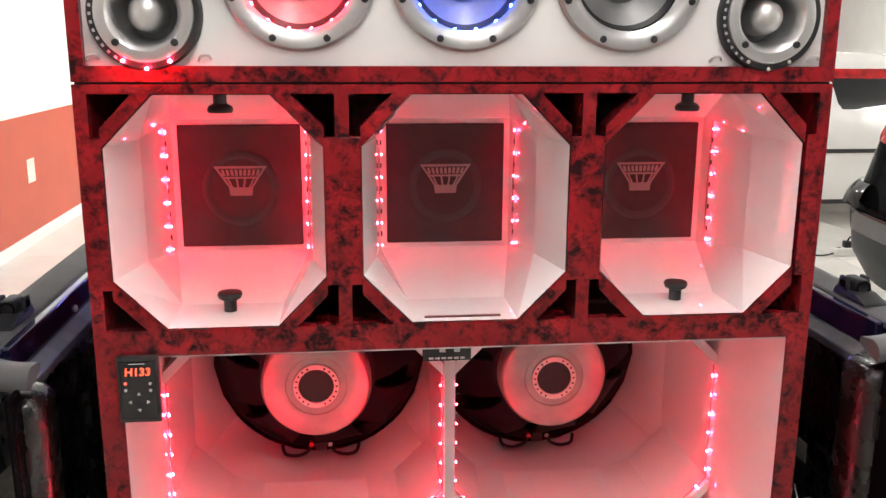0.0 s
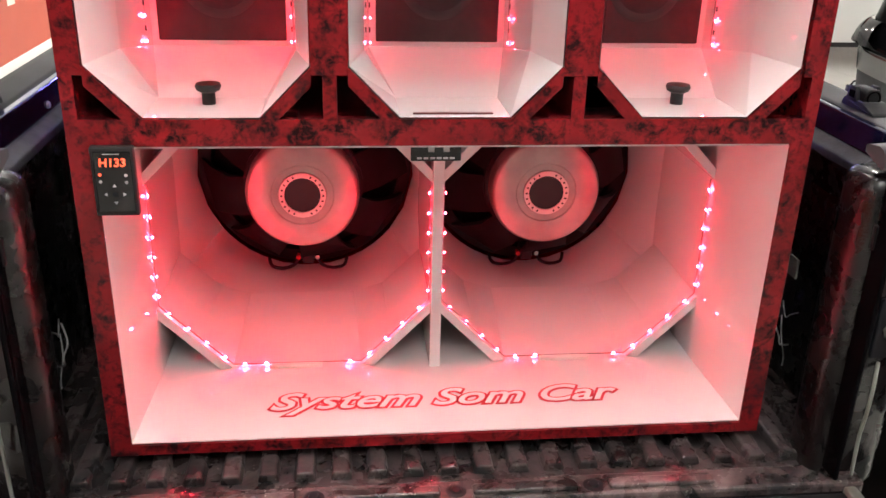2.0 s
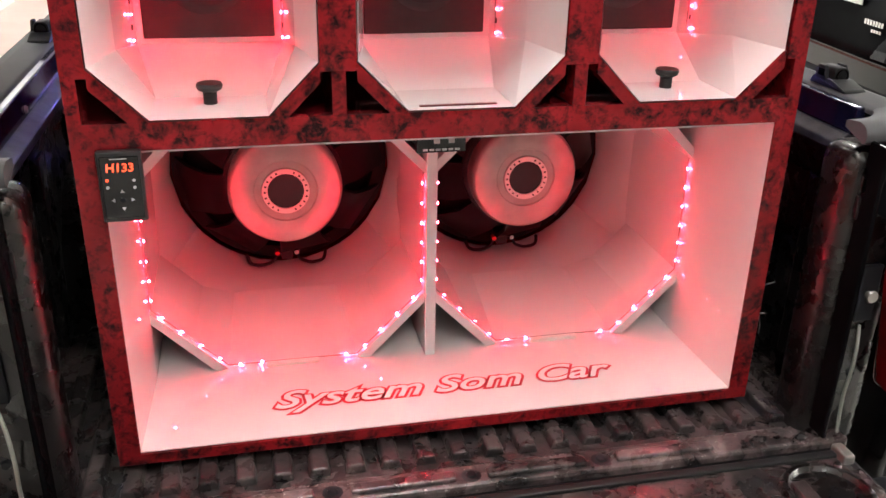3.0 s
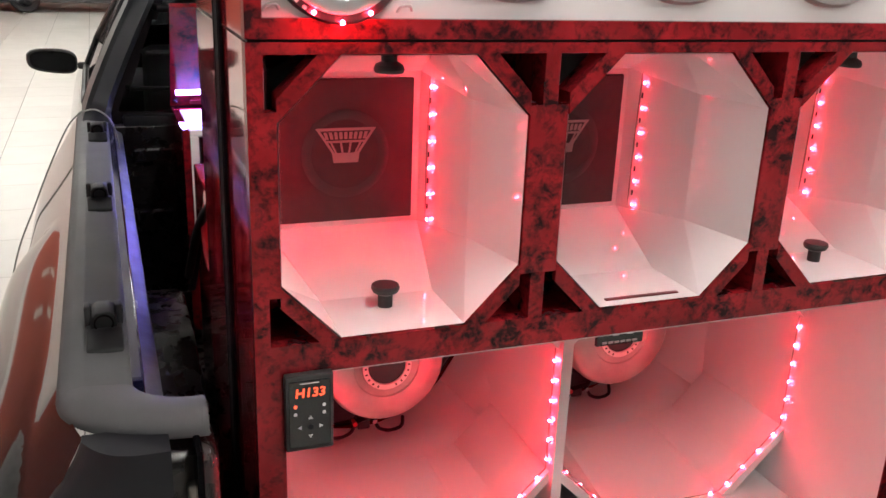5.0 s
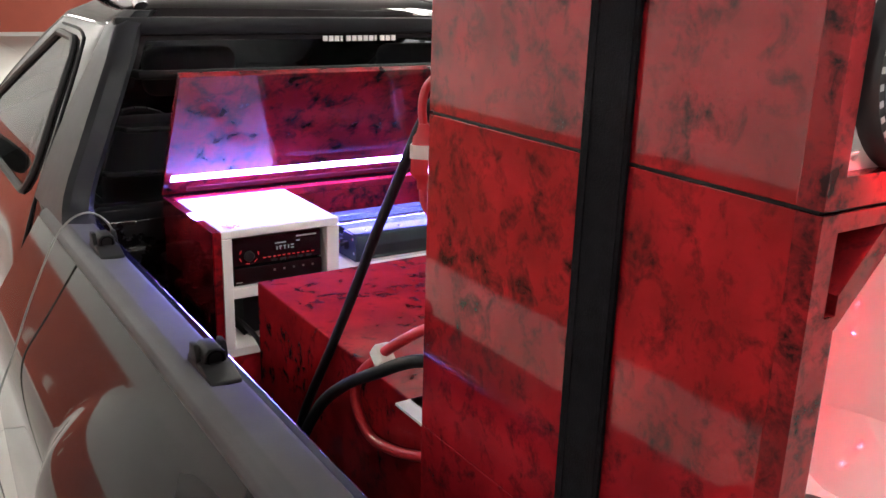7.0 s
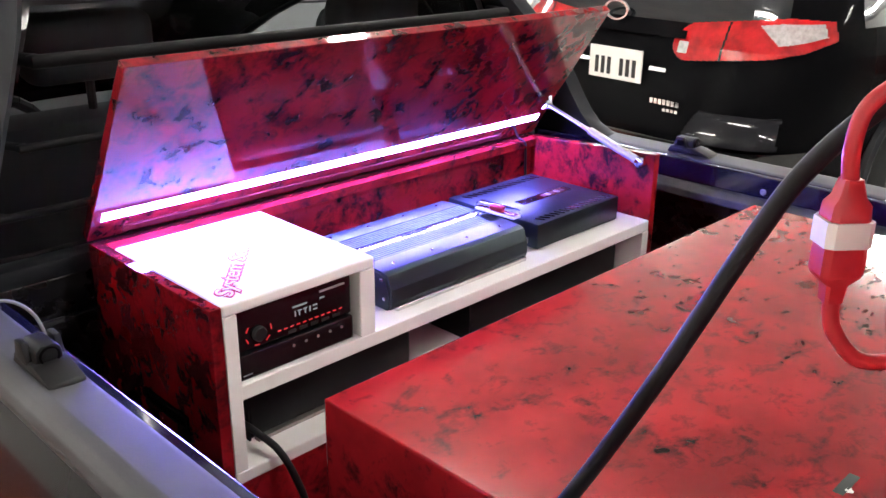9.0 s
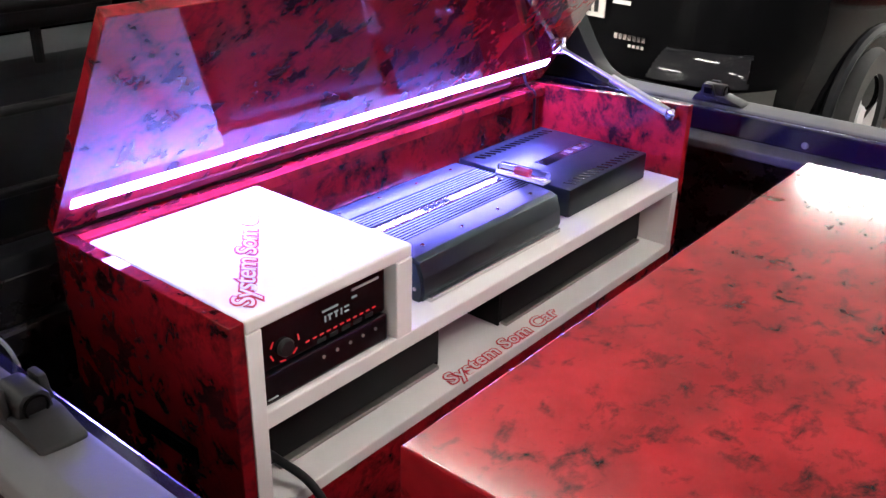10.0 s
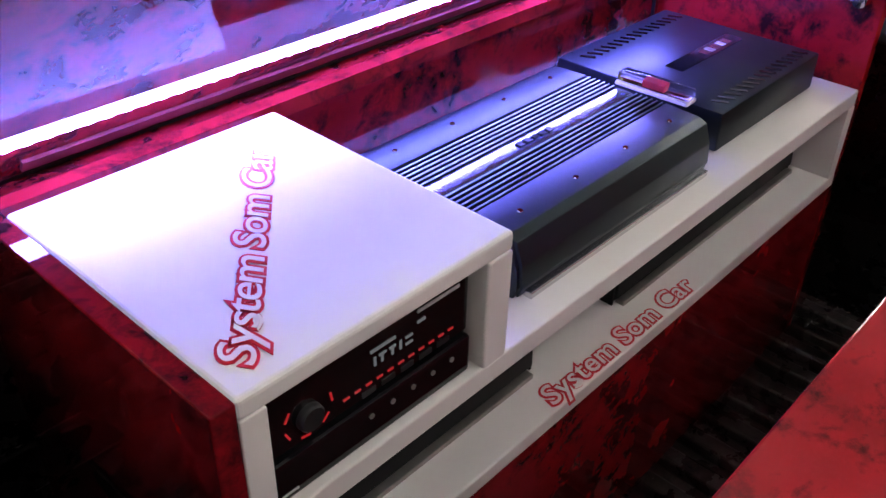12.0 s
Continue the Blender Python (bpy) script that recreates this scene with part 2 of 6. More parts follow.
GLASS = glass("car_window_glass", (0.31, 0.34, 0.37))
GLASS_DARK = surface("dark_privacy_glass", (0.006, 0.007, 0.009), 0.05, coat=0.5, vary=0.1)
ACRYLIC = glass("clear_acrylic", (0.9, 0.9, 0.92), 0.08)


# ---------------------------------------------------------------- building helpers
def thing(name, at, label, category, group="", kind=""):
    ob = new(name)
    ob.empty_display_size = 0.05
    ob.location = at
    return tagged(ob, label, category, group, kind)


def mesh_of(name, bm, mat, smooth=False):
    me = bpy.data.meshes.new(name)
    bmesh.ops.recalc_face_normals(bm, faces=bm.faces[:])
    bm.to_mesh(me)
    bm.free()
    me.materials.append(mat)
    if smooth:
        me.polygons.foreach_set("use_smooth", [True] * len(me.polygons))
        me.set_sharp_from_angle(angle=radians(38))
    return me


def place_under(ob, parent):
    """Keeps ob where it is in the world and makes it a part of parent."""
    off = Vector((0, 0, 0))
    p = parent
    while p is not None:
        off += p.location
        p = p.parent
    ob.parent = parent
    ob.location = ob.location - off
    return ob


def part(name, bm, mat, parent, label="", smooth=False, centre=None):
    """Links a bmesh, given in world metres, as one mesh object under a thing or part."""
    me = mesh_of(name, bm, mat, smooth)
    ob = new(name, me)
    if centre is not None:
        c = Vector(centre)
        me.transform(Matrix.Translation(-c))
        ob.location = c
    place_under(ob, parent)
    return tagged(ob, label)


def single(name, bm, mat, label, category, group="", kind="", smooth=False):
    ob = new(name, mesh_of(name, bm, mat, smooth))
    return tagged(ob, label, category, group, kind)


def box(x0, x1, y0, y1, z0, z1, bevel=0.0, bm=None, seg=2):
    own = bmesh.new()
    bmesh.ops.create_cube(own, size=1.0)
    for v in own.verts:
        v.co = Vector((x0 + (v.co.x + 0.5) * (x1 - x0), y0 + (v.co.y + 0.5) * (y1 - y0), z0 + (v.co.z + 0.5) * (z1 - z0)))
    if bevel:
        bmesh.ops.bevel(own, geom=own.edges[:], offset=bevel, segments=seg, affect="EDGES", profile=0.5)
    return join(bm, own)


def join(bm, own):
    if bm is None:
        return own
    me = bpy.data.meshes.new("join")
    own.to_mesh(me)
    own.free()
    bm.from_mesh(me)
    bpy.data.meshes.remove(me)
    return bm


def moved(bm, m):
    bmesh.ops.transform(bm, matrix=m, verts=bm.verts[:])
    return bm


def prism(points, axis, a, b, bm=None, bevel=0.0):
    """Extrudes a flat outline along x, y or z. points are the other two coordinates in order."""
    own = bmesh.new()

    def put(p, h):
        return {"x": (h, p[0], p[1]), "y": (p[0], h, p[1]), "z": (p[0], p[1], h)}[axis]
    lo = [own.verts.new(put(p, a)) for p in points]
    hi = [own.verts.new(put(p, b)) for p in points]
    own.faces.new(lo)
    own.faces.new(hi[::-1])
    n = len(points)
    for i in range(n):
        own.faces.new((lo[i], lo[(i + 1) % n], hi[(i + 1) % n], hi[i]))
    if bevel:
        bmesh.ops.recalc_face_normals(own, faces=own.faces[:])
        bmesh.ops.bevel(own, geom=own.edges[:], offset=bevel, segments=2, affect="EDGES", profile=0.5)
    return join(bm, own)


def lathe(profile, centre, axis="y", seg=48, bm=None, close=False):
    """Turns (radius, height) pairs round an axis through centre."""
    own = bmesh.new()
    c = Vector(centre)
    rings = []
    for r, h in profile:
        ring = []
        for i in range(seg if r > 1e-6 else 1):
            a = 2 * math.pi * i / seg
            p = {"y": (r * math.cos(a), h, r * math.sin(a)), "z": (r * math.cos(a), r * math.sin(a), h), "x": (h, r * math.cos(a), r * math.sin(a))}[axis]
            ring.append(own.verts.new(c + Vector(p)))
        rings.append(ring)
    pairs = list(zip(rings, rings[1:]))
    if close:
        pairs.append((rings[-1], rings[0]))
    for a, b in pairs:
        for i in range(seg):
            j = (i + 1) % seg
            f = [a[i % len(a)], a[j % len(a)], b[j % len(b)], b[i % len(b)]]
            f = list(dict.fromkeys(f))
            if len(f) >= 3:
                own.faces.new(f)
    return join(bm, own)


def smooth_path(points, steps=8):
    pts = [Vector(p) for p in points]
    out = []
    for i in range(len(pts) - 1):
        p0, p1, p2, p3 = pts[max(i - 1, 0)], pts[i], pts[i + 1], pts[min(i + 2, len(pts) - 1)]
        for k in range(steps):
            t = k / steps
            out.append(0.5 * (2 * p1 + (p2 - p0) * t + (2 * p0 - 5 * p1 + 4 * p2 - p3) * t * t + (3 * p1 - p0 - 3 * p2 + p3) * t ** 3))
    return out + [pts[-1]]


def tube(points, radius, seg=10, bm=None, steps=8):
    """A round cable or rod through points, with closed ends."""
    own = bmesh.new()
    pts = smooth_path(points, steps) if len(points) > 2 else [Vector(p) for p in points]
    up = Vector((0, 0, 1))
    rings = []
    for i, p in enumerate(pts):
        d = (pts[min(i + 1, len(pts) - 1)] - pts[max(i - 1, 0)]).normalized()
        if abs(d.dot(up)) > 0.95:
            up = Vector((1, 0, 0)) if abs(d.x) < 0.9 else Vector((0, 1, 0))
        s = d.cross(up).normalized()
        up = s.cross(d).normalized()
        rings.append([own.verts.new(p + radius * (math.cos(2 * math.pi * k / seg) * s + math.sin(2 * math.pi * k / seg) * up)) for k in range(seg)])
    for a, b in zip(rings, rings[1:]):
        for k in range(seg):
            own.faces.new((a[k], a[(k + 1) % seg], b[(k + 1) % seg], b[k]))
    own.faces.new(rings[0])
    own.faces.new(rings[-1][::-1])
    return join(bm, own)


def loft(rings, bm=None, cap=False):
    """Skins closed rings with equal numbers of points."""
    own = bmesh.new()
    vs = [[own.verts.new(p) for p in r] for r in rings]
    n = len(rings[0])
    for a, b in zip(vs, vs[1:]):
        for i in range(n):
            own.faces.new((a[i], a[(i + 1) % n], b[(i + 1) % n], b[i]))
    if cap:
        own.faces.new(vs[0][::-1])
        own.faces.new(vs[-1])
    bmesh.ops.remove_doubles(own, verts=own.verts[:], dist=1e-5)
    return join(bm, own)


def lettering(name, body, size, m, mat, parent, shear=0.0, swell=0.0, depth=0.0005, spacing=1.0, label=""):
    """Words in the built-in font as a mesh, laid out by the pose m."""
    cu = bpy.data.curves.new(name, "FONT")
    cu.body, cu.size, cu.shear, cu.offset, cu.extrude, cu.space_character = body, size, shear, swell, depth, spacing
    cu.align_x = cu.align_y = "CENTER"
    cu.resolution_u = 4
    tmp = new("lettering_source", cu)
    bpy.context.view_layer.update()
    me = bpy.data.meshes.new_from_object(tmp.evaluated_get(bpy.context.evaluated_depsgraph_get()))
    bpy.data.objects.remove(tmp)
    me.materials.clear()
    me.materials.append(mat)
    me.transform(m)
    me.name = name
    ob = new(name, me)
    if parent is not None:
        place_under(ob, parent)
    return tagged(ob, label)


def led_mesh(name, mat, r=0.0042, flat=1.0):
    """A small lamp; flat < 1 presses it into a low dome that faces along x."""
    bm = bmesh.new()
    bmesh.ops.create_icosphere(bm, subdivisions=1, radius=r)
    bmesh.ops.scale(bm, vec=(flat, 1, 1), verts=bm.verts[:])
    return mesh_of(name, bm, mat, True)


def put_mesh(name, me, at, parent, turn=(0, 0, 0)):
    ob = new(name, me)
    ob.location = at
    ob.rotation_euler = turn
    return place_under(ob, parent)

# ---------------------------------------------------------------- speaker stack
LX, RX, CX = -0.362, 0.690, 0.164
FY, BY = 1.232, 1.700
Z0, Z1, Z2, Z3 = 0.612, 1.1295, 1.4945, 1.786
T = 0.018
LED_LIT = led_mesh("led", LED_ON_RED, 0.0023, 0.45)
LED_RING = led_mesh("led", LED_ON_RING, 0.0026)
LED_DARK = led_mesh("led", LED_OFF, 0.003)
JOINT = mesh_of("led_joint", box(-0.0012, 0.0012, -0.0006, 0.0006, -0.004, 0.004), BLACK)
LED_BLUE_MESH = led_mesh("led", LED_ON_BLUE, 0.0028)
LED_CENTRE_MESH = led_mesh("led", LED_ON_CENTRE, 0.0024, 0.45)
LED_HORN = led_mesh("led", LED_ON_HORN, 0.0023, 0.45)
LED_FAINT = led_mesh("led", LED_ON_FAINT, 0.0023, 0.45)
LED_WEAK_MESH = led_mesh("led", LED_ON_WEAK, 0.0023, 0.45)


def shell(root, z0, z1, back, edge, stile, closed=True, foot=None):
    """Outer boards of a cabinet behind a marbled front frame; stile outlines the left upright in x and z."""
    fb, inset, foot = FY + 0.020, stile[1][0] - LX, foot or edge
    part("side_panel", box(LX, LX + T, fb, back, z0, z1, 0.0008), RED, root)
    part("side_panel", box(RX - T, RX, fb, back, z0, z1, 0.0008), RED, root)
    part("top_panel", box(LX + T, RX - T, fb, back, z1 - edge, z1, 0.0012), RED, root)
    part("bottom_panel", box(LX + T, RX - T, fb, back, z0, z0 + edge, 0.0012), RED, root)
    if closed:
        part("back_panel", box(LX + T, RX - T, back - 0.016, back - 0.001, z0 + edge, z1 - edge), RED, root)
    part("front_stile", prism(stile, "y", FY, fb), RED_FRONT, root)
    part("front_stile", prism([(LX + RX - x, z) for x, z in stile], "y", FY, fb), RED_FRONT, root)
    part("front_rail", box(LX + inset, RX - inset, FY, fb, z1 - edge, z1), RED_FRONT, root)
    part("front_rail", box(LX + inset, RX - inset, FY, fb, z0, z0 + foot), RED_FRONT, root)


# --- top cabinet: three midrange speakers and two tweeters
top_box = thing("speaker_cabinet", (CX, FY, Z2), "red and black marbled speaker cabinet with white baffle, stacked on top", "speaker", "stacked speaker cabinets")
shell(top_box, Z2, Z3, BY, 0.021, [(LX, Z2), (LX + T, Z2), (LX + T, Z3), (LX, Z3)])
BAF = FY + 0.012
WOOFERS, TWEETERS = [(-0.063, 1.639), (0.161, 1.639), (0.387, 1.639)], [(-0.262, 1.583), (0.588, 1.583)]


def board(x0, x1, z0, z1, y, thick, holes):
    """An upright board with round holes cut through it."""
    bm = bmesh.new()
    loops = [[(x0, z0), (x1, z0), (x1, z1), (x0, z1)]]
    for x, z, r in holes:
        loops.append([(x + r * math.cos(2 * math.pi * k / 40), z + r * math.sin(2 * math.pi * k / 40)) for k in range(40)])
    edges = []
    for lp in loops:
        vs = [bm.verts.new((x, y, z)) for x, z in lp]
        edges += [bm.edges.new((vs[k], vs[(k + 1) % len(vs)])) for k in range(len(vs))]
    bmesh.ops.triangle_fill(bm, use_beauty=True, edges=edges)
    top = bmesh.ops.extrude_face_region(bm, geom=bm.faces[:])
    bmesh.ops.translate(bm, vec=(0, thick, 0), verts=[g for g in top["geom"] if isinstance(g, bmesh.types.BMVert)])
    return bm


part("baffle", board(LX + T, RX - T, Z2 + 0.021, Z3 - 0.021, BAF, 0.015, [(x, z, 0.0785) for x, z in WOOFERS] + [(x, z, 0.056) for x, z in TWEETERS]), WHITE, top_box, "glossy white front panel")


def woofer(x, z, lit):
    r = 0.105
    c = (x, BAF, z)
    ring = part("midrange_speaker", lathe([(r, 0), (r, -0.006), (r - 0.004, -0.010), (r - 0.018, -0.010), (r - 0.025, -0.006), (r - 0.029, -0.001), (r - 0.029, 0.002), (r - 0.027, 0.003)], c, seg=64), CAST, top_box, "midrange speaker with grey cast rim", True)
    part("surround", lathe([(r - 0.026, 0.013), (r - 0.030, 0.010), (r - 0.034, 0.013), (r - 0.037, 0.016)], c, seg=56), RUBBER, ring, smooth=True)
    part("cone", lathe([(r - 0.037, 0.016), (0.050, 0.030), (0.040, 0.037), (0.034, 0.040)], c, seg=56), CONE, ring, "grey metallic cone", True)
    part("dust_cap", lathe([(0.037, 0.0385), (0.031, 0.031), (0.018, 0.026), (0, 0.0245)], c, seg=40), CONE, ring, smooth=True)
    for k in range(8):
        a = math.pi * (k + 0.5) / 4
        p = (x + (r - 0.011) * math.cos(a), BAF - 0.010, z + (r - 0.011) * math.sin(a))
        part("bolt", lathe([(0, -0.003), (0.004, -0.003), (0.0052, -0.001), (0.0052, 0.001)], p, seg=8), BLACK, ring)
    for k in range(16 if lit else 0):
        a = math.pi * (k + 0.5) / 8
        put_mesh("led", lit, (x + 0.0768 * math.cos(a), BAF + 0.0070, z + 0.0768 * math.sin(a)), ring)
    return ring


for (x, z), lit in zip(WOOFERS, (LED_RING, LED_BLUE_MESH, None)):
    woofer(x, z, lit)


def tweeter(x, z, lit):
    c = (x, BAF, z)
    body = part("tweeter", lathe([(0.0735, 0), (0.0735, -0.012), (0.071, -0.016), (0.064, -0.016), (0.064, 0)], c, seg=56), BLACK, top_box, "bullet tweeter with aluminium horn and black collar", True)
    part("horn", lathe([(0.064, -0.014), (0.063, -0.019), (0.059, -0.0205), (0.049, -0.0195), (0.044, -0.014), (0.040, 0.000), (0.036, 0.020), (0.034, 0.045)], c, seg=56), HORN_METAL, body, "machined aluminium horn", True)
    part("bullet", lathe([(0.034, 0.044), (0.026, 0.036), (0.0235, 0.004), (0.021, -0.006), (0.015, -0.013), (0.008, -0.0165), (0, -0.0175)], c, seg=40), HORN_METAL, body, "aluminium phase plug", True)
    for k in range(4):
        a = math.pi / 4 + k * math.pi / 2
        p = (x + 0.053 * math.cos(a), BAF - 0.021, z + 0.053 * math.sin(a))
        part("screw", lathe([(0, -0.002), (0.0045, -0.002), (0.0055, 0.002)], p, seg=10), BLACK, body)
    for k in range(15):
        a = radians(118 + 9 * k)
        part("print_mark", moved(box(-0.0021, 0.0021, -0.0006, 0.0, -0.0018, 0.0018), Matrix.Translation((x + 0.0683 * math.cos(a), BAF - 0.0158, z + 0.0683 * math.sin(a))) @ Matrix.Rotation(-a + math.pi / 2, 4, "Y")), GREY_INK, body)
    for k in (-1, 0, 1):
        put_mesh("led", lit, (x + 0.030 * k, BAF - 0.019, z - 0.071 + 0.010 * abs(k)), body)
    return body


for (x, z), lit in zip(TWEETERS, (LED_RING, LED_DARK)):
    tweeter(x, z, lit)
for x in (-0.334, -0.19, 0.516, 0.66):
    part("cable_clip", tube([(x - 0.008, BAF - 0.002, 1.522), (x - 0.004, BAF - 0.006, 1.528), (x + 0.005, BAF - 0.006, 1.529), (x + 0.009, BAF - 0.002, 1.524)], 0.0018, 6), GREY_INK, top_box)

# --- middle cabinet: three octagonal horns
mid_box = thing("speaker_cabinet", (CX, FY, Z1), "red and black marbled cabinet with three white octagonal horns", "speaker", "stacked speaker cabinets")
OC = [-0.183, 0.163, 0.508]
OW, OF, OZ, OH, OV = 0.148, 0.078, 1.3145, 0.1645, 0.093
FB = FY + 0.020


def octagon(cx, cz, w, f, h, v):
    return [(cx - f, cz - h), (cx + f, cz - h), (cx + w, cz - v), (cx + w, cz + v), (cx + f, cz + h), (cx - f, cz + h), (cx - w, cz + v), (cx - w, cz - v)]


posts = [(LX + T, OC[0] - OW), (OC[0] + OW, OC[1] - OW), (OC[1] + OW, OC[2] - OW), (OC[2] + OW, RX - T)]
za, zb, zt, xp = OZ - OV - 0.012, OZ + OV + 0.012, Z2 - 0.003, OC[0] - OW
shell(mid_box, Z1, zt, BY, 0.0125, [(LX, Z1), (LX + T, Z1), (LX + T, za), (xp, za), (xp, zb), (LX + T, zb), (LX + T, zt), (LX, zt)], True, 0.0205)
for a, b in posts[1:3]:
    part("front_post", box(a, b, FY + 0.001, FB, OZ - OV - 0.012, OZ + OV + 0.012, 0.001), RED_FRONT, mid_box)
for i in (1, 2):
    m = (posts[i][0] + posts[i][1]) / 2
    for s in (-1, 1):
        za, zb = sorted((OZ + s * (OV + 0.012), OZ + s * OH))
        part("divider_edge", box(m - 0.0095, m + 0.0095, FY + 0.001, FB + 0.12, za, zb), RED_FRONT, mid_box)
for cx in OC:
    for sx in (-1, 1):
        for sz in (-1, 1):
            a = Vector((cx + sx * OF, OZ + sz * OH))
            b = Vector((cx + sx * OW, OZ + sz * OV))
            wa, wb = Vector((cx + sx * (OF + 0.026), OZ + sz * OH)), Vector((cx + sx * OW, OZ + sz * (OV + 0.026)))
            part("corner_brace", prism([a, wa, wb, b], "y", FY + 0.0005, FB + 0.016), RED_FRONT, mid_box)
FOLD, PLATE_Y, PW, PH, PZ = 1.352, 1.522, 0.112, 0.112, 1.309


def horn(cx):
    o = octagon(cx, OZ, OW - 0.0016, OF - 0.0008, OH - 0.0016, OV - 0.0008)
    sq = [(cx - PW, PZ - PH), (cx + PW, PZ - PH), (cx + PW, PZ - PH), (cx + PW, PZ + PH), (cx + PW, PZ + PH), (cx - PW, PZ + PH), (cx - PW, PZ + PH), (cx - PW, PZ - PH)]
    rings = [[(x, FY + 0.004, z) for x, z in o], [(cx + math.copysign(0.1235, x - cx) if abs(x - cx) > 0.1 else x, FOLD, z) for x, z in o], [(x, PLATE_Y, z) for x, z in sq]]
    flare = part("horn", loft(rings), WHITE, mid_box, "glossy white octagonal horn")
    part("throat_board", box(cx - PW - 0.004, cx + PW + 0.004, PLATE_Y + 0.001, PLATE_Y + 0.012, PZ - PH - 0.004, PZ + PH + 0.004), WHITE, flare)
    g = part("driver_grille", box(cx - 0.101, cx + 0.101, PLATE_Y - 0.006, PLATE_Y, PZ - 0.103, PZ + 0.103, 0.002), GRILLE, flare, "square black cloth grille")
    part("cone_relief", lathe([(0.064, 0), (0.060, -0.0012), (0.054, -0.0008), (0.050, 0.0)], (cx, PLATE_Y - 0.0062, PZ - 0.004), seg=48), BLACK, flare, smooth=True)
    y0, y1 = PLATE_Y - 0.0078, PLATE_Y - 0.0066
    ez = PZ + 0.012
    # emblem: an outlined trapezoid over a crown of bars
    for pts in ([(-0.044, 0.022), (0.044, 0.022), (0.042, 0.018), (-0.042, 0.018)],
                [(-0.044, 0.022), (-0.040, 0.022), (-0.016, -0.014), (-0.020, -0.014)],
                [(0.044, 0.022), (0.040, 0.022), (0.016, -0.014), (0.020, -0.014)],
                [(-0.030, 0.004), (0.030, 0.004), (0.028, 0.001), (-0.028, 0.001)],
                [(-0.020, -0.014), (0.020, -0.014), (0.018, -0.028), (-0.018, -0.028)]):
        part("emblem_shape", prism([(cx + px, ez + pz) for px, pz in pts], "y", y0, y1), EMBLEM_INK, flare)
    for k in range(9):
        w = -0.030 + k * 0.0075
        part("emblem_shape", prism([(cx + w - 0.0022, ez + 0.016), (cx + w + 0.0022, ez + 0.016), (cx + w * 0.9 + 0.0022, ez + 0.006), (cx + w * 0.9 - 0.0022, ez + 0.006)], "y", y0, y1), EMBLEM_INK, flare)
    for k in range(4):
        w = -0.0165 + k * 0.011
        part("emblem_shape", prism([(cx + w * 1.3 - 0.0014, ez + 0.001), (cx + w * 1.3 + 0.0014, ez + 0.001), (cx + w * 0.85 + 0.0014, ez - 0.014), (cx + w * 0.85 - 0.0014, ez - 0.014)], "y", y0, y1), EMBLEM_INK, flare)
    return flare


horns = [horn(c) for c in OC]
# added dark strip fills the open gap, keeping it as dark as shade
part("gap_shade", box(LX + 0.003, RX - 0.003, FY + 0.005, BY - 0.004, Z2 - 0.0030, Z2 - 0.0001), RUBBER, mid_box, "added dark strip for the shade in the gap between the cabinets")
# LED runs on both sides of every throat
for i, (cx, fl) in enumerate(zip(OC, horns)):
    for s in (-1, 1):
        x = cx + s * (PW + 0.002)
        part("led_wire", tube([(x, 1.486, 1.196), (x + 0.002 * s, 1.492, 1.19), (x - 0.001, 1.488, 1.30), (x + 0.002 * s, 1.486, 1.43), (x + 0.006 * s, 1.482, 1.44)], 0.0016, 6), GREY_CABLE, fl)
        for k in range(6):
            lit = (LED_HORN, LED_CENTRE_MESH, LED_FAINT)[i]
            put_mesh("led", lit, (x - s * 0.003, 1.474, 1.212 + 0.0385 * k), fl)
            if k < 5:
                put_mesh("led_joint", JOINT, (x - s * 0.002, 1.478, 1.231 + 0.0385 * k), fl)


def knob(x, y, z, up, parent):
    s = 1 if up else -1
    part("knob", lathe([(0, 0), (0.0095, 0), (0.0095, s * 0.017), (0.0165, s * 0.021), (0.0185, s * 0.026), (0.017, s * 0.030), (0, s * 0.031)], (x, y, z), "z", 28), HANDLE_MATT, parent, "black plastic knob", True)


for i in (0, 2):
    knob(OC[i], 1.315, OZ - OH + 0.001, True, horns[i])
    knob(OC[i], 1.315, OZ + OH - 0.001, False, horns[i])
part("slot", box(0.105, 0.218, 1.252, 1.258, OZ - OH + 0.0005, OZ - OH + 0.0035), RED_DARK, horns[1], "narrow dark red slot")

# --- bottom cabinet: two reversed subwoofers behind white flares
sub_box = thing("subwoofer_cabinet", (CX, FY, Z0), "red and black marbled subwoofer cabinet with white interior, on truck bed", "speaker", "stacked speaker cabinets")
shell(sub_box, Z0, Z1, BY, 0.0175, [(LX, Z0), (LX + 0.033, Z0), (LX + 0.033, Z1), (LX, Z1)], False)
chamber = box(-0.325, 0.662, BY, 2.308, Z0, 1.112, 0.0025)
bmesh.ops.delete(chamber, geom=[f for f in chamber.faces if f.calc_center_median().y < BY + 0.001], context="FACES")
part("rear_chamber", chamber, RED_TOP, sub_box, "red and black marbled rear chamber")
SF, SFY = Z0 + 0.0195, 1.452
part("inner_floor", box(LX + T, RX - T, FY + 0.004, SFY + 0.34, SF - 0.001, SF + 0.001), WHITE, sub_box, "glossy white floor board")
part("inner_ceiling", box(LX + T, RX - T, FY + 0.004, SFY + 0.34, Z1 - 0.021, Z1 - 0.0175), WHITE, sub_box)
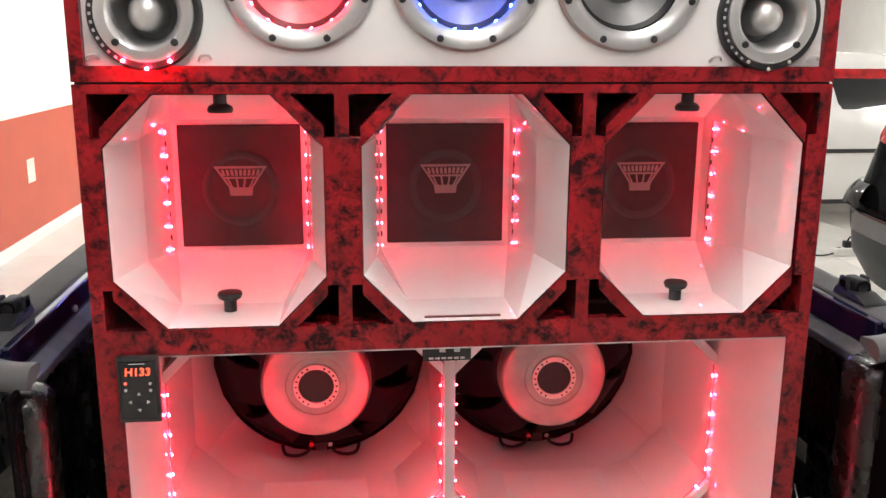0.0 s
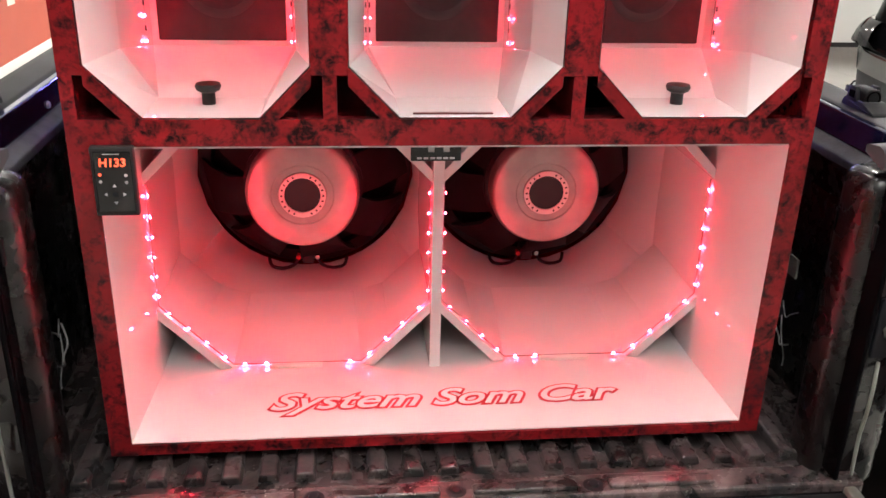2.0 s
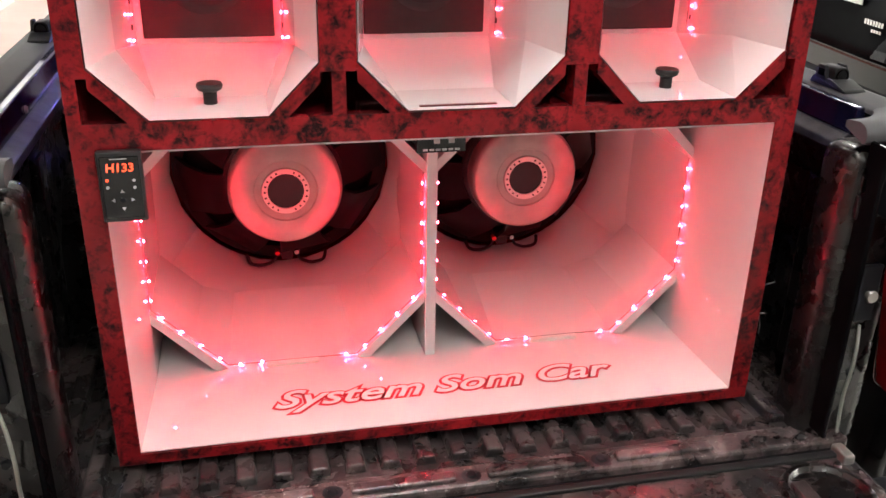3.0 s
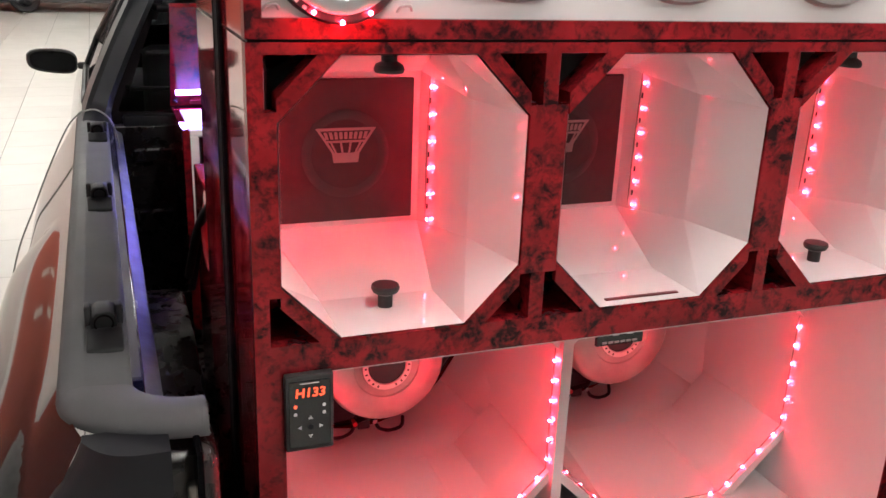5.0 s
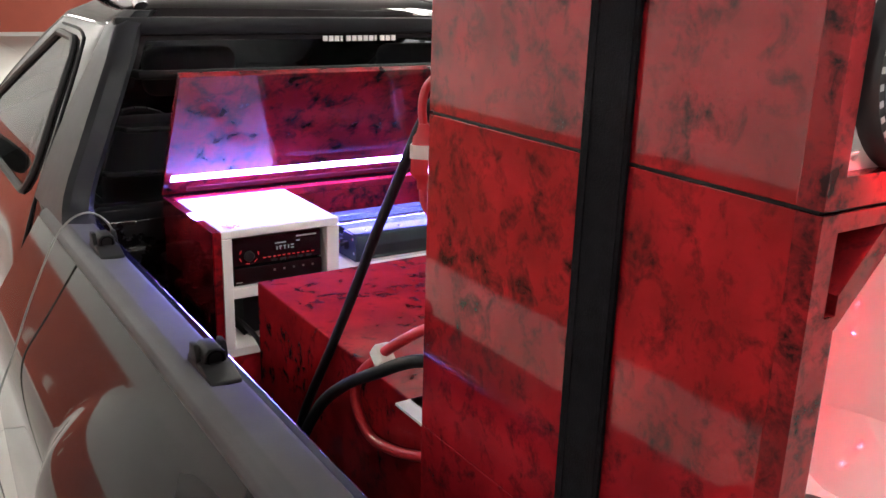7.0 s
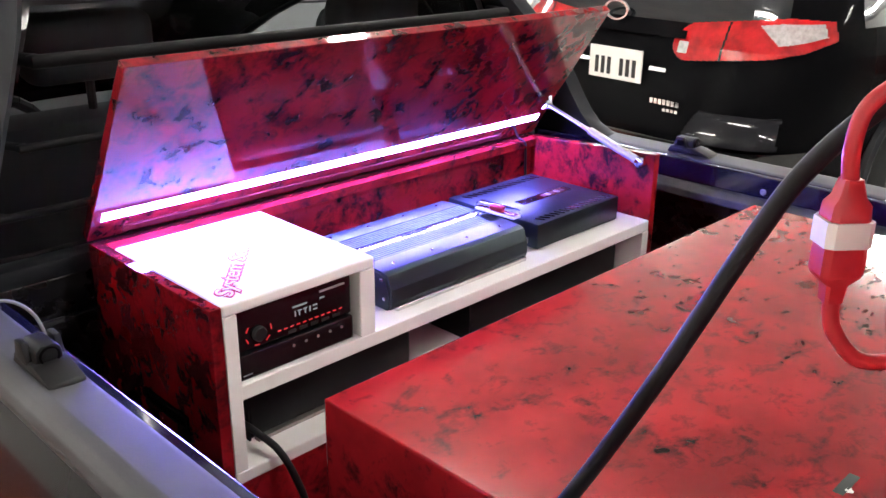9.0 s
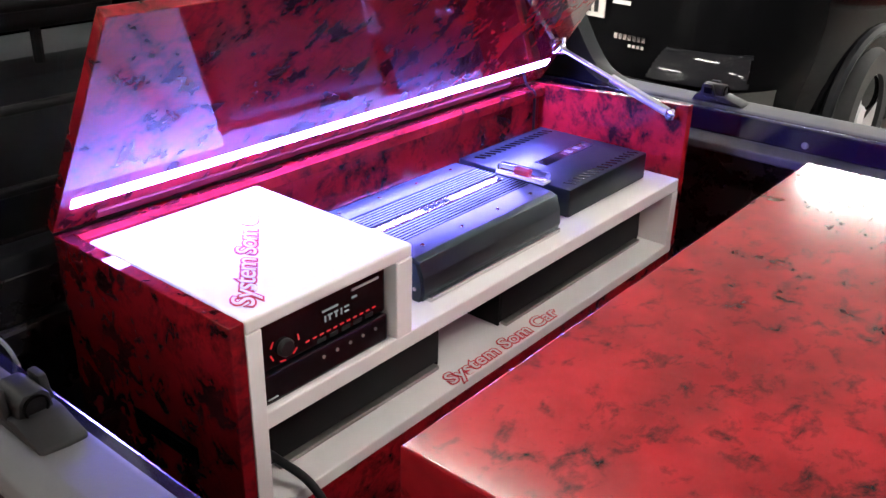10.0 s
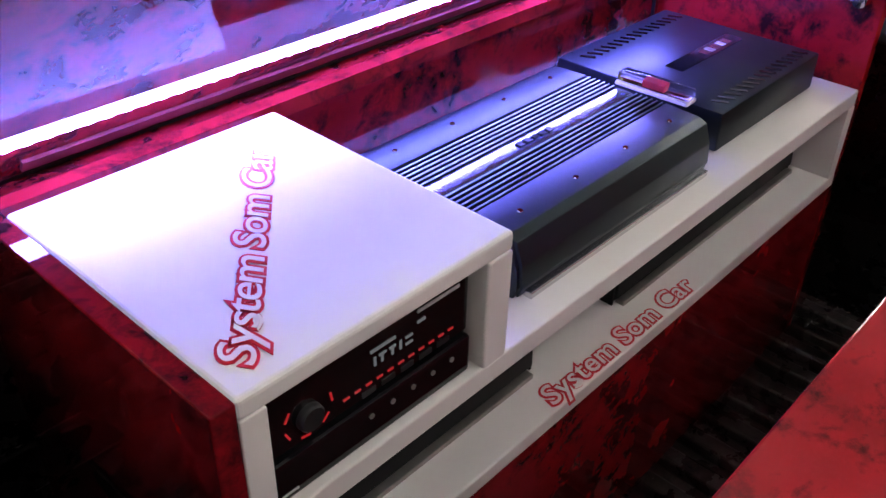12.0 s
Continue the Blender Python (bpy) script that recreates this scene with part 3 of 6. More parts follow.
for xa, xb in ((LX + 0.033, -0.320), (RX - 0.033, 0.648)):
    pts = [(xa, FY + 0.003), (xb, SFY), (xb, 1.72), (xb + (0.004 if xa > 0 else -0.004), 1.72), (xa + (0.004 if xa > 0 else -0.004), FY + 0.003)]
    part("side_lining", prism(pts, "z", SF + 0.001, Z1 - 0.021), WHITE, sub_box)
part("divider", box(CX - 0.0095, CX + 0.0095, SFY - 0.012, 1.78, SF + 0.001, Z1 - 0.021, 0.001), WHITE, sub_box, "white centre divider board")


def bay(xa, xb, lit, shift):
    za, zb, cut = SF + 0.004, Z1 - 0.025, 0.122
    ym = SFY + 0.10
    o1 = [(xa + cut, za), (xb - cut, za), (xb, za + cut), (xb, zb - cut), (xb - cut, zb), (xa + cut, zb), (xa, zb - cut), (xa, za + cut)]
    cx, cz = (xa + xb) / 2, (za + zb) / 2 + 0.01
    # corner boards
    for i, (sx, sz) in ((0, (-1, -1)), (1, (1, -1)), (4, (1, 1)), (5, (-1, 1))):
        fx, fz = (xa if sx < 0 else xb), (za if sz < 0 else zb)
        a, b = Vector((fx - sx * cut, fz)), Vector((fx, fz - sz * cut))
        n = Vector((sx, sz)).normalized() * 0.015
        lo = SF + 0.001 if sz < 0 else Z1 - 0.0215
        a2 = Vector((fx - sx * cut + sx * 0.021, lo if abs(lo - fz) > 0.001 else fz))
        b2 = Vector((fx, fz - sz * cut + sz * 0.021))
        part("corner_board", prism([a, a2, b2, b], "y", SFY, 1.70), WHITE, sub_box)
    # faceted flare behind the opening
    r = 0.222
    wc = (cx + shift, 1.850, 0.893)
    hw, lo2 = (xb - xa) / 2 + 0.002, 0.665
    o2 = [(cx - 0.104, lo2), (cx + 0.104, lo2), (cx + hw, lo2 + 0.042), (cx + hw, zb - 0.066), (cx + 0.104, zb - 0.008), (cx - 0.104, zb - 0.008), (cx - hw, zb - 0.066), (cx - hw, lo2 + 0.042)]
    circle = []
    order = []
    for i in range(8):
        p, q = Vector(o1[i]), Vector(o1[(i + 1) % 8])
        p2, q2 = Vector(o2[i]), Vector(o2[(i + 1) % 8])
        for k in range(4):
            t = k / 4
            order.append((p.lerp(q, t), p2.lerp(q2, t)))
    crest = [(b.x, 1.700, b.y) for a, b in order]
    for a, b in order:
        d = (b - Vector((wc[0], 0.893))).normalized()
        circle.append((wc[0] + d.x * (r + 0.003), 1.842, 0.888 + d.y * (r + 0.003)))
    for i in range(8):
        p, q, p2, q2 = Vector(o1[i]), Vector(o1[(i + 1) % 8]), Vector(o2[i]), Vector(o2[(i + 1) % 8])
        panel, sheet = bmesh.new(), []
        for j in range(7):
            a, b = p.lerp(p2, j / 6), q.lerp(q2, j / 6)
            y = SFY + 0.004 + (1.700 - SFY - 0.004) * j / 6
            sheet.append([panel.verts.new((a.x + (b.x - a.x) * k / 6, y, a.y + (b.y - a.y) * k / 6)) for k in range(7)])
        for j in range(6):
            for k in range(6):
                panel.faces.new((sheet[j][k], sheet[j][k + 1], sheet[j + 1][k + 1], sheet[j + 1][k]))
        part("flare_panel", panel, WHITE, sub_box, smooth=True)
    part("throat", loft([crest, circle]), WHITE, sub_box, "white throat board round the subwoofer", True)
    # LED run round the opening
    per = []
    NORMALS = {7: (1, 1), 0: (0, 1), 1: (-1, 1), 2: (-1, 0), 6: (1, 0)}
    for i in (7, 0, 1, 2, 6):
        p, q = Vector(o1[i]), Vector(o1[(i + 1) % 8])
        per.append((i, p, q))
    for i, p, q in per:
        n = max(2, int((q - p).length / 0.036))
        for k in range(n):
            t = (k + 0.5) / n
            if i == 0 and 0.28 < t < 0.78:
                continue
            w = p.lerp(q, t)
            d = (Vector((cx, cz)) - w).normalized() * 0.005
            put_mesh("led", LED_LIT if lit else LED_WEAK_MESH, (w.x + d.x, SFY + 0.006, w.y + d.y), sub_box, (0, -math.atan2(NORMALS[i][1], NORMALS[i][0]), 0))
    for i in (0, 1, 7, 2, 6):
        p, q = Vector(o1[i]), Vector(o1[(i + 1) % 8])
        d = 0.002
        pp, qq = p.lerp(Vector((cx, cz)), 0.008), q.lerp(Vector((cx, cz)), 0.008)
        part("led_wire", tube([(pp.x, SFY + 0.010, pp.y), (qq.x, SFY + 0.010, qq.y)], 0.0012, 5), GREY_CABLE, sub_box)
    part("led_diffuser", box(cx - 0.050, cx + 0.045, SFY - 0.002, SFY + 0.008, za - 0.004, za + 0.004, 0.002), WHITE_PLASTIC, sub_box)
    # reversed woofer: flange, basket windows, magnet
    wf = part("subwoofer", lathe([(0.220, 0.0), (0.220, -0.010), (0.206, -0.014), (0.194, -0.012), (0.190, 0.0), (0.18, 0.02)], wc, seg=64), BASKET, sub_box, "reversed subwoofer with black basket and bare magnet", True)
    part("cone_back", lathe([(0.192, 0.006), (0.155, -0.030), (0.100, -0.105), (0.09, -0.115)], wc, seg=48), BASKET, wf, smooth=True)
    for k in range(8):
        a = 2 * math.pi * k / 8 + 0.2
        u, w = Vector((math.cos(a), 0, math.sin(a))), Vector((-math.sin(a), 0, math.cos(a)))
        bm = bmesh.new()
        c = Vector(wc)
        rows = []
        for rr, yy, hw in ((0.206, -0.013, 0.060), (0.182, -0.062, 0.050), (0.142, -0.122, 0.042), (0.100, -0.149, 0.038)):
            rows.append([c + u * rr + w * hw + Vector((0, yy, 0)), c + u * rr - w * hw + Vector((0, yy, 0)), c + u * (rr - 0.004) - w * hw + Vector((0, yy + 0.010, 0)), c + u * (rr - 0.004) + w * hw + Vector((0, yy + 0.010, 0))])
        part("basket_arm", loft(rows, cap=True), BASKET, wf, smooth=True)
    part("basket_plate", lathe([(0.116, -0.130), (0.116, -0.151), (0.110, -0.155), (0.0, -0.155)], wc, seg=48), BASKET, wf, smooth=True)
    part("magnet", lathe([(0.108, -0.154), (0.108, -0.190), (0.105, -0.198), (0.100, -0.202), (0.060, -0.203), (0.058, -0.201), (0.046, -0.201), (0.045, -0.204), (0.043, -0.204)], wc, seg=64), MAGNET, wf, "zinc-plated magnet plate", True)
    part("vent_ring", lathe([(0.0445, -0.2035), (0.044, -0.2055), (0.035, -0.2055), (0.034, -0.202)], wc, seg=48), WHITE_PLASTIC, wf, "white printed ring", True)
    part("vent_mesh", lathe([(0.0345, -0.202), (0.0, -0.200)], wc, seg=32), BLACK, wf, smooth=True)
    for k in range(22):
        if k in (5, 6, 16, 17):
            continue
        a = 2 * math.pi * k / 22
        part("ring_print", moved(box(-0.0016, 0.0016, -0.0004, 0.0004, -0.0020, 0.0020), Matrix.Translation((wc[0] + 0.0395 * math.cos(a), wc[1] - 0.2058, wc[2] + 0.0395 * math.sin(a))) @ Matrix.Rotation(-a + math.pi / 2, 4, "Y")), BLACK, wf)
    for s, rr in ((-1, 0.012), (1, 0.012)):
        part("terminal", lathe([(0, -0.018), (0.005, -0.018), (0.005, -0.012), (0.0035, -0.012), (0.0035, 0)], (wc[0] + s * 0.020, 1.800, 0.706), "y", 12), SILVER if s > 0 else RED_PVC, wf, smooth=True)
        part("wire", tube([(wc[0] + s * 0.021, 1.786, 0.704), (wc[0] + s * 0.029, 1.783, 0.690), (wc[0] + s * 0.051, 1.783, 0.682), (wc[0] + s * 0.075, 1.786, 0.686), (wc[0] + s * 0.082, 1.800, 0.700)], 0.0036, 7), RUBBER, wf, smooth=True)
    part("terminal_block", box(wc[0] - 0.012, wc[0] + 0.012, 1.790, 1.835, 0.688, 0.712, 0.002), BLACK, wf)


bay(-0.320, CX - 0.0095, True, 0.009)
bay(CX + 0.0095, 0.648, False, -0.013)
plaque = part("plaque", box(0.103, 0.176, 1.262, 1.268, 1.080, 1.1085, 0.001), BLACK_GLOSS, sub_box, "small black plaque with worn pale print")
for k in range(6):
    part("print_bar", box(0.112 + 0.0095 * k, 0.119 + 0.0095 * k, 1.2612, 1.2622, 1.083, 1.086), GREY_INK, plaque)
for x in (0.128, 0.150):
    part("print_bar", box(x, x + 0.009, 1.2612, 1.2622, 1.094, 1.103), GREY_INK, plaque)
lettering("floor_lettering", "System Som Car", 0.088, Matrix.Translation((0.166, 1.334, SF + 0.0018)) @ Matrix.Diagonal((1, 0.8, 1, 1)), RED_INK, sub_box, 0.4, 0.0058, 0.0003, 0.99, "red outlined lettering")
lettering("floor_lettering", "System Som Car", 0.088, Matrix.Translation((0.166, 1.334, SF + 0.0026)) @ Matrix.Diagonal((1, 0.8, 1, 1)), WHITE_INK, sub_box, 0.4, 0.0010, 0.0003, 0.99)

# sequencer panel on the cabinet's front edge
ctl = thing("control_panel", (-0.302, FY - 0.012, 1.019), "small black control panel with lit red digits on the cabinet edge", "control panel")
part("housing", box(-0.331, -0.274, FY - 0.013, FY - 0.0005, 1.018, 1.116, 0.002), BLACK, ctl)
part("face", box(-0.327, -0.278, FY - 0.0145, FY - 0.0125, 1.024, 1.110, 0.001), BLACK_GLOSS, ctl)
lettering("digits", "H133", 0.0160, Matrix.Translation((-0.3025, FY - 0.0152, 1.0945)) @ Matrix.Rotation(math.pi / 2, 4, "X"), DIGIT, ctl, 0.1, 0.0004, 0.0002, 1.02, "lit orange-red digits")
for k in range(4):
    a = k * math.pi / 2
    c = Vector((-0.3025 + 0.012 * math.cos(a), FY - 0.0150, 1.050 + 0.012 * math.sin(a)))
    t = [(c.x + 0.003 * math.cos(a + q), c.z + 0.003 * math.sin(a + q)) for q in (0, 2.1, 4.2)]
    part("arrow_key", prism(t, "y", c.y - 0.0006, c.y), GREY_INK, ctl)
part("key", lathe([(0.0, -0.0012), (0.0035, -0.0012), (0.0035, 0)], (-0.3025, FY - 0.0145, 1.050), "y", 16), DARK_TRIM, ctl)
for x, z, m in ((-0.320, 1.078, DIGIT), (-0.320, 1.068, GREY_INK), (-0.286, 1.077, GREY_INK), (-0.286, 1.067, GREY_INK)):
    part("key_mark", lathe([(0.0, -0.0008), (0.0022, -0.0008), (0.0022, 0)], (x, FY - 0.0145, z), "y", 10), m, ctl)
part("print_bar", box(-0.314, -0.292, FY - 0.0150, FY - 0.0145, 1.1062, 1.1075), GREY_INK, ctl)

# strap round the stack
SY0, SY1 = 1.403, 1.457
zt = Z3
strap = thing("ratchet_strap", (CX, SY0, zt), "wide black webbing strap tied round the speaker stack", "strap")
web = part("webbing", prism([(LX - 0.0045, 0.66), (LX - 0.0045, zt + 0.0035), (RX + 0.0045, zt + 0.0035), (RX + 0.0045, 0.66), (RX + 0.0010, 0.66), (RX + 0.0010, zt + 0.0008), (LX - 0.0010, zt + 0.0008), (LX - 0.0010, 0.66)], "y", SY0, SY1), BLACK_CLOTH, strap)
for y in (SY0 + 0.004, SY1 - 0.010):
    for x0, x1 in ((LX - 0.0056, LX - 0.0040), (RX + 0.0040, RX + 0.0056)):
        part("stitched_edge", box(x0, x1, y, y + 0.006, 0.665, zt, 0.0005), BLACK_CLOTH, web)

# ---------------------------------------------------------------- amplifier cabinet behind the stack
AX0, AX1, AY0, AY1 = -0.328, 0.696, 2.530, 2.862
amp_box = thing("amplifier_cabinet", (CX, 2.69, 0.612), "open red and black marbled amplifier cabinet with white shelves", "cabinet")
part("side_panel", prism([(AY0, 0.612), (AY1, 0.612), (AY1, 1.142), (AY0, 1.142)], "x", AX0, AX0 + 0.018, bevel=0.0015), RED_DENSE, amp_box)
part("side_panel", prism([(AY0, 0.612), (AY1, 0.612), (AY1, 1.142), (AY0, 1.158)], "x", AX1 - 0.018, AX1, bevel=0.0015), RED_SIDE, amp_box)
part("back_panel", box(AX0 + 0.018, AX1 - 0.018, AY1 - 0.018, AY1 - 0.001, 0.612, 1.142, 0.001), RED_DENSE, amp_box)
part("front_panel", box(AX0 + 0.018, AX1 - 0.018, AY0, AY0 + 0.016, 0.612, 0.877, 0.001), RED, amp_box, "dark red lower front panel")
WX0, WX1 = AX0 + 0.018, AX1 - 0.018
part("shelf", box(WX0, WX1, AY0, AY1 - 0.019, 1.000, 1.0225, 0.002), WHITE_MATT, amp_box, "white upper shelf")
part("shelf", box(WX0, WX1, AY0 - 0.002, AY1 - 0.019, 0.877, 0.8955, 0.002), WHITE_MATT, amp_box, "white lower shelf")
part("inner_side", box(WX0, WX0 + 0.004, AY0 + 0.022, 2.80, 0.8955, 1.000), WHITE_MATT, amp_box)
part("inner_back", box(WX0, WX1 - 0.022, 2.80, 2.806, 0.8955, 1.000), WHITE_MATT, amp_box)
part("post", box(WX0, WX0 + 0.020, AY0 - 0.001, AY0 + 0.022, 0.8955, 1.126, 0.001), WHITE_MATT, amp_box)
part("post", box(WX1 - 0.022, WX1, AY0 - 0.001, AY1 - 0.02, 0.8955, 1.000, 0.001), WHITE_MATT, amp_box)
part("radio_compartment_top", box(WX0 - 0.001, -0.058, AY0 - 0.001, 2.815, 1.126, 1.1435, 0.004, seg=3), WHITE_MATT, amp_box, "white radio compartment top with rounded edge")
part("radio_compartment_side", box(-0.086, -0.058, AY0 - 0.001, 2.815, 1.0225, 1.126, 0.002), WHITE_MATT, amp_box)
part("radio_compartment_back", box(WX0, -0.086, 2.800, 2.815, 1.0225, 1.126), WHITE_MATT, amp_box)
for s, mt, dz in ((0.0028, RED_INK, 0.0), (0.0002, WHITE_INK, 0.0009)):
    lettering("top_lettering", "System Som Car", 0.043, Matrix.Translation((-0.205, 2.654, 1.1440 + 0.45 * dz)) @ Matrix.Rotation(radians(49.5), 4, "Z") @ Matrix.Diagonal((1.05, 0.80, 1, 1)), mt, amp_box, 0.25, s, 0.0003, 0.89, "red outlined lettering" if s > 0.001 else "")
    lettering("shelf_lettering", "System Som Car", 0.040, Matrix.Translation((0.166, 2.5440, 0.8960 + 0.45 * dz)) @ Matrix.Diagonal((1, 0.86, 1, 1)), mt, amp_box, 0.2, s, 0.0003, 1.0, "red outlined lettering" if s > 0.001 else "")
# moulding step below the hinge and wire beside it
part("hinge_board", prism([(AY1 - 0.019, 1.118), (AY1 - 0.019, 1.142), (AY1 - 0.030, 1.138), (AY1 - 0.030, 1.122)], "x", WX0 + 0.002, WX1 - 0.002), RED, amp_box)
# lid, hinged at the back and propped up leaning forward
LH = Vector((0, 2.858, 1.146))
LT = Vector((0, 2.674, 1.424))
ldir = (LT - LH).normalized()
lnor = Vector((0, -ldir.z, ldir.y))          # towards the front
lid_pts = [LH, LT, LT - lnor * 0.016, LH - lnor * 0.016]
lid = part("lid", prism([(p.y, p.z) for p in lid_pts], "x", AX0 - 0.003, AX1 + 0.002, bevel=0.0015), RED_DENSE, amp_box, "raised glossy red and black marbled lid")
# glowing sleeve, drawn wider than the strip to include its bloom
sleeve = [LH + ldir * 0.050 + ldir * (0.0088 * math.cos(a)) + lnor * (0.0004 + 0.0014 * math.sin(a)) for a in (0, 0.6, 1.2, 1.94, 2.54, math.pi)]
part("led_strip", prism([(p.y, p.z) for p in sleeve], "x", AX0 + 0.012, AX1 - 0.020), LED_SLEEVE, lid, "lit violet-white LED strip", True)
chip = mesh_of("led", moved(box(-0.0034, 0.0034, -0.0058, 0.0030, -0.0012, 0.0007, 0.0004, seg=1), Matrix.Rotation(math.atan2(ldir.z, ldir.y), 4, "X")), LED_STRIP)
for k in range(58):
    c = LH + ldir * 0.050 + lnor * 0.0022
    put_mesh("led", chip, (AX0 + 0.020 + 0.0168 * k, c.y, c.z), lid)
p0, p1 = LH + ldir * 0.010, LH + ldir * 0.022
part("hinge", prism([(p.y, p.z) for p in (p0 + lnor * 0.0005, p1 + lnor * 0.0005, p1 + lnor * 0.004, p0 + lnor * 0.004)], "x", AX0 + 0.05, AX1 - 0.12), RED_DARK, lid)
# gas struts
SB, ST = Vector((0.668, 2.556, 1.140)), Vector((0.668, 2.800, 1.222))
for x, vis in ((0.668, True),):
    sb, st = SB.copy(), ST.copy()
    mid = sb.lerp(st, 0.52)
    strut = part("gas_strut", tube([tuple(sb.lerp(st, 0.04)), tuple(mid)], 0.0085, 14), MAGNET, amp_box, "silver gas strut", True)
    part("rod", tube([tuple(mid), tuple(st)], 0.0042, 12), MAGNET, strut, smooth=True)
    part("ball_joint", lathe([(0, -0.012), (0.009, -0.010), (0.011, 0), (0.009, 0.010), (0, 0.012)], tuple(sb), "x", 18), CHROME, strut, smooth=True)
    part("ball_joint", lathe([(0, -0.012), (0.008, -0.010), (0.010, 0), (0.008, 0.010), (0, 0.012)], tuple(st), "x", 18), CHROME, strut, smooth=True)
    part("bracket", box(0.670, 0.680, st.y - 0.006, st.y + 0.022, st.z - 0.014, st.z + 0.018, 0.002), CHROME, strut)
part("wire", tube([(0.655, 2.838, 1.025), (0.652, 2.838, 1.09), (0.648, 2.836, 1.12), (0.640, 2.832, 1.134), (0.625, 2.84, 1.15), (0.60, 2.835, 1.185)], 0.0028, 7), DARK_TRIM, amp_box, smooth=True)
slot = part("slot_handle", box(AX0 - 0.003, AX0 + 0.001, 2.609, 2.731, 0.934, 0.958, 0.0015), BLACK_GLOSS, amp_box, "black recessed slot handle")
part("slot_opening", box(AX0 - 0.0036, AX0 - 0.0028, 2.617, 2.723, 0.940, 0.952), HOLE, slot)

# radio
radio = thing("car_radio", (-0.188, 2.545, 1.024), "black car radio with red backlit keys and white display", "car radio")
part("chassis", box(-0.284, -0.094, 2.552, 2.72, 1.024, 1.120, 0.002), BLACK, radio)
face = part("faceplate", box(-0.287, -0.094, 2.541, 2.553, 1.062, 1.121, 0.003), BLACK_GLOSS, radio, "glossy black faceplate")
part("lower_unit", box(-0.287, -0.094, 2.537, 2.553, 1.0235, 1.060, 0.003), BLACK_GLOSS, radio)
part("knob", lathe([(0, -0.006), (0.009, -0.006), (0.0105, -0.004), (0.0105, 0)], (-0.252, 2.541, 1.083), "y", 32), BLACK, face, smooth=True)
for k in range(5):
    a = radians(150 + 55 * k)
    part("lit_mark", moved(box(-0.004, 0.004, -0.0006, 0, -0.0008, 0.0008), Matrix.Translation((-0.252 + 0.020 * math.cos(a), 2.5408, 1.084 + 0.017 * math.sin(a))) @ Matrix.Rotation(-a + math.pi / 2, 4, "Y")), DISPLAY_RED, face)
for k in range(11):
    part("lit_mark", box(-0.222 + 0.0105 * k, -0.2165 + 0.0105 * k, 2.5402, 2.5412, 1.0745, 1.0762), DISPLAY_RED, face)
for x0, x1, z0, z1 in ((-0.193, -0.191, 1.088, 1.096), (-0.188, -0.181, 1.094, 1.096), (-0.186, -0.184, 1.088, 1.096), (-0.178, -0.172, 1.094, 1.096), (-0.176, -0.174, 1.088, 1.094), (-0.168, -0.166, 1.088, 1.096), (-0.162, -0.155, 1.094, 1.096), (-0.162, -0.155, 1.088, 1.090), (-0.196, -0.172, 1.101, 1.1035), (-0.150, -0.142, 1.101, 1.1035)):
    part("display_bar", box(x0, x1, 2.5402, 2.5412, z0, z1), DISPLAY_WHITE, face)
for k in range(5):
    part("key", box(-0.205 + 0.019 * k, -0.192 + 0.019 * k, 2.5400, 2.5412, 1.0655, 1.0705, 0.0005), BLACK, face)
part("print_bar", box(-0.150, -0.106, 2.5402, 2.5412, 1.1105, 1.1135), GREY_INK, face)
for k in range(5):
    part("socket", lathe([(0, -0.001), (0.0022, -0.001), (0.0022, 0)], (-0.200 + 0.021 * k, 2.537, 1.048), "y", 10), MAGNET, radio)
part("print_bar", box(-0.282, -0.268, 2.5362, 2.5372, 1.030, 1.0315), GREY_INK, radio)


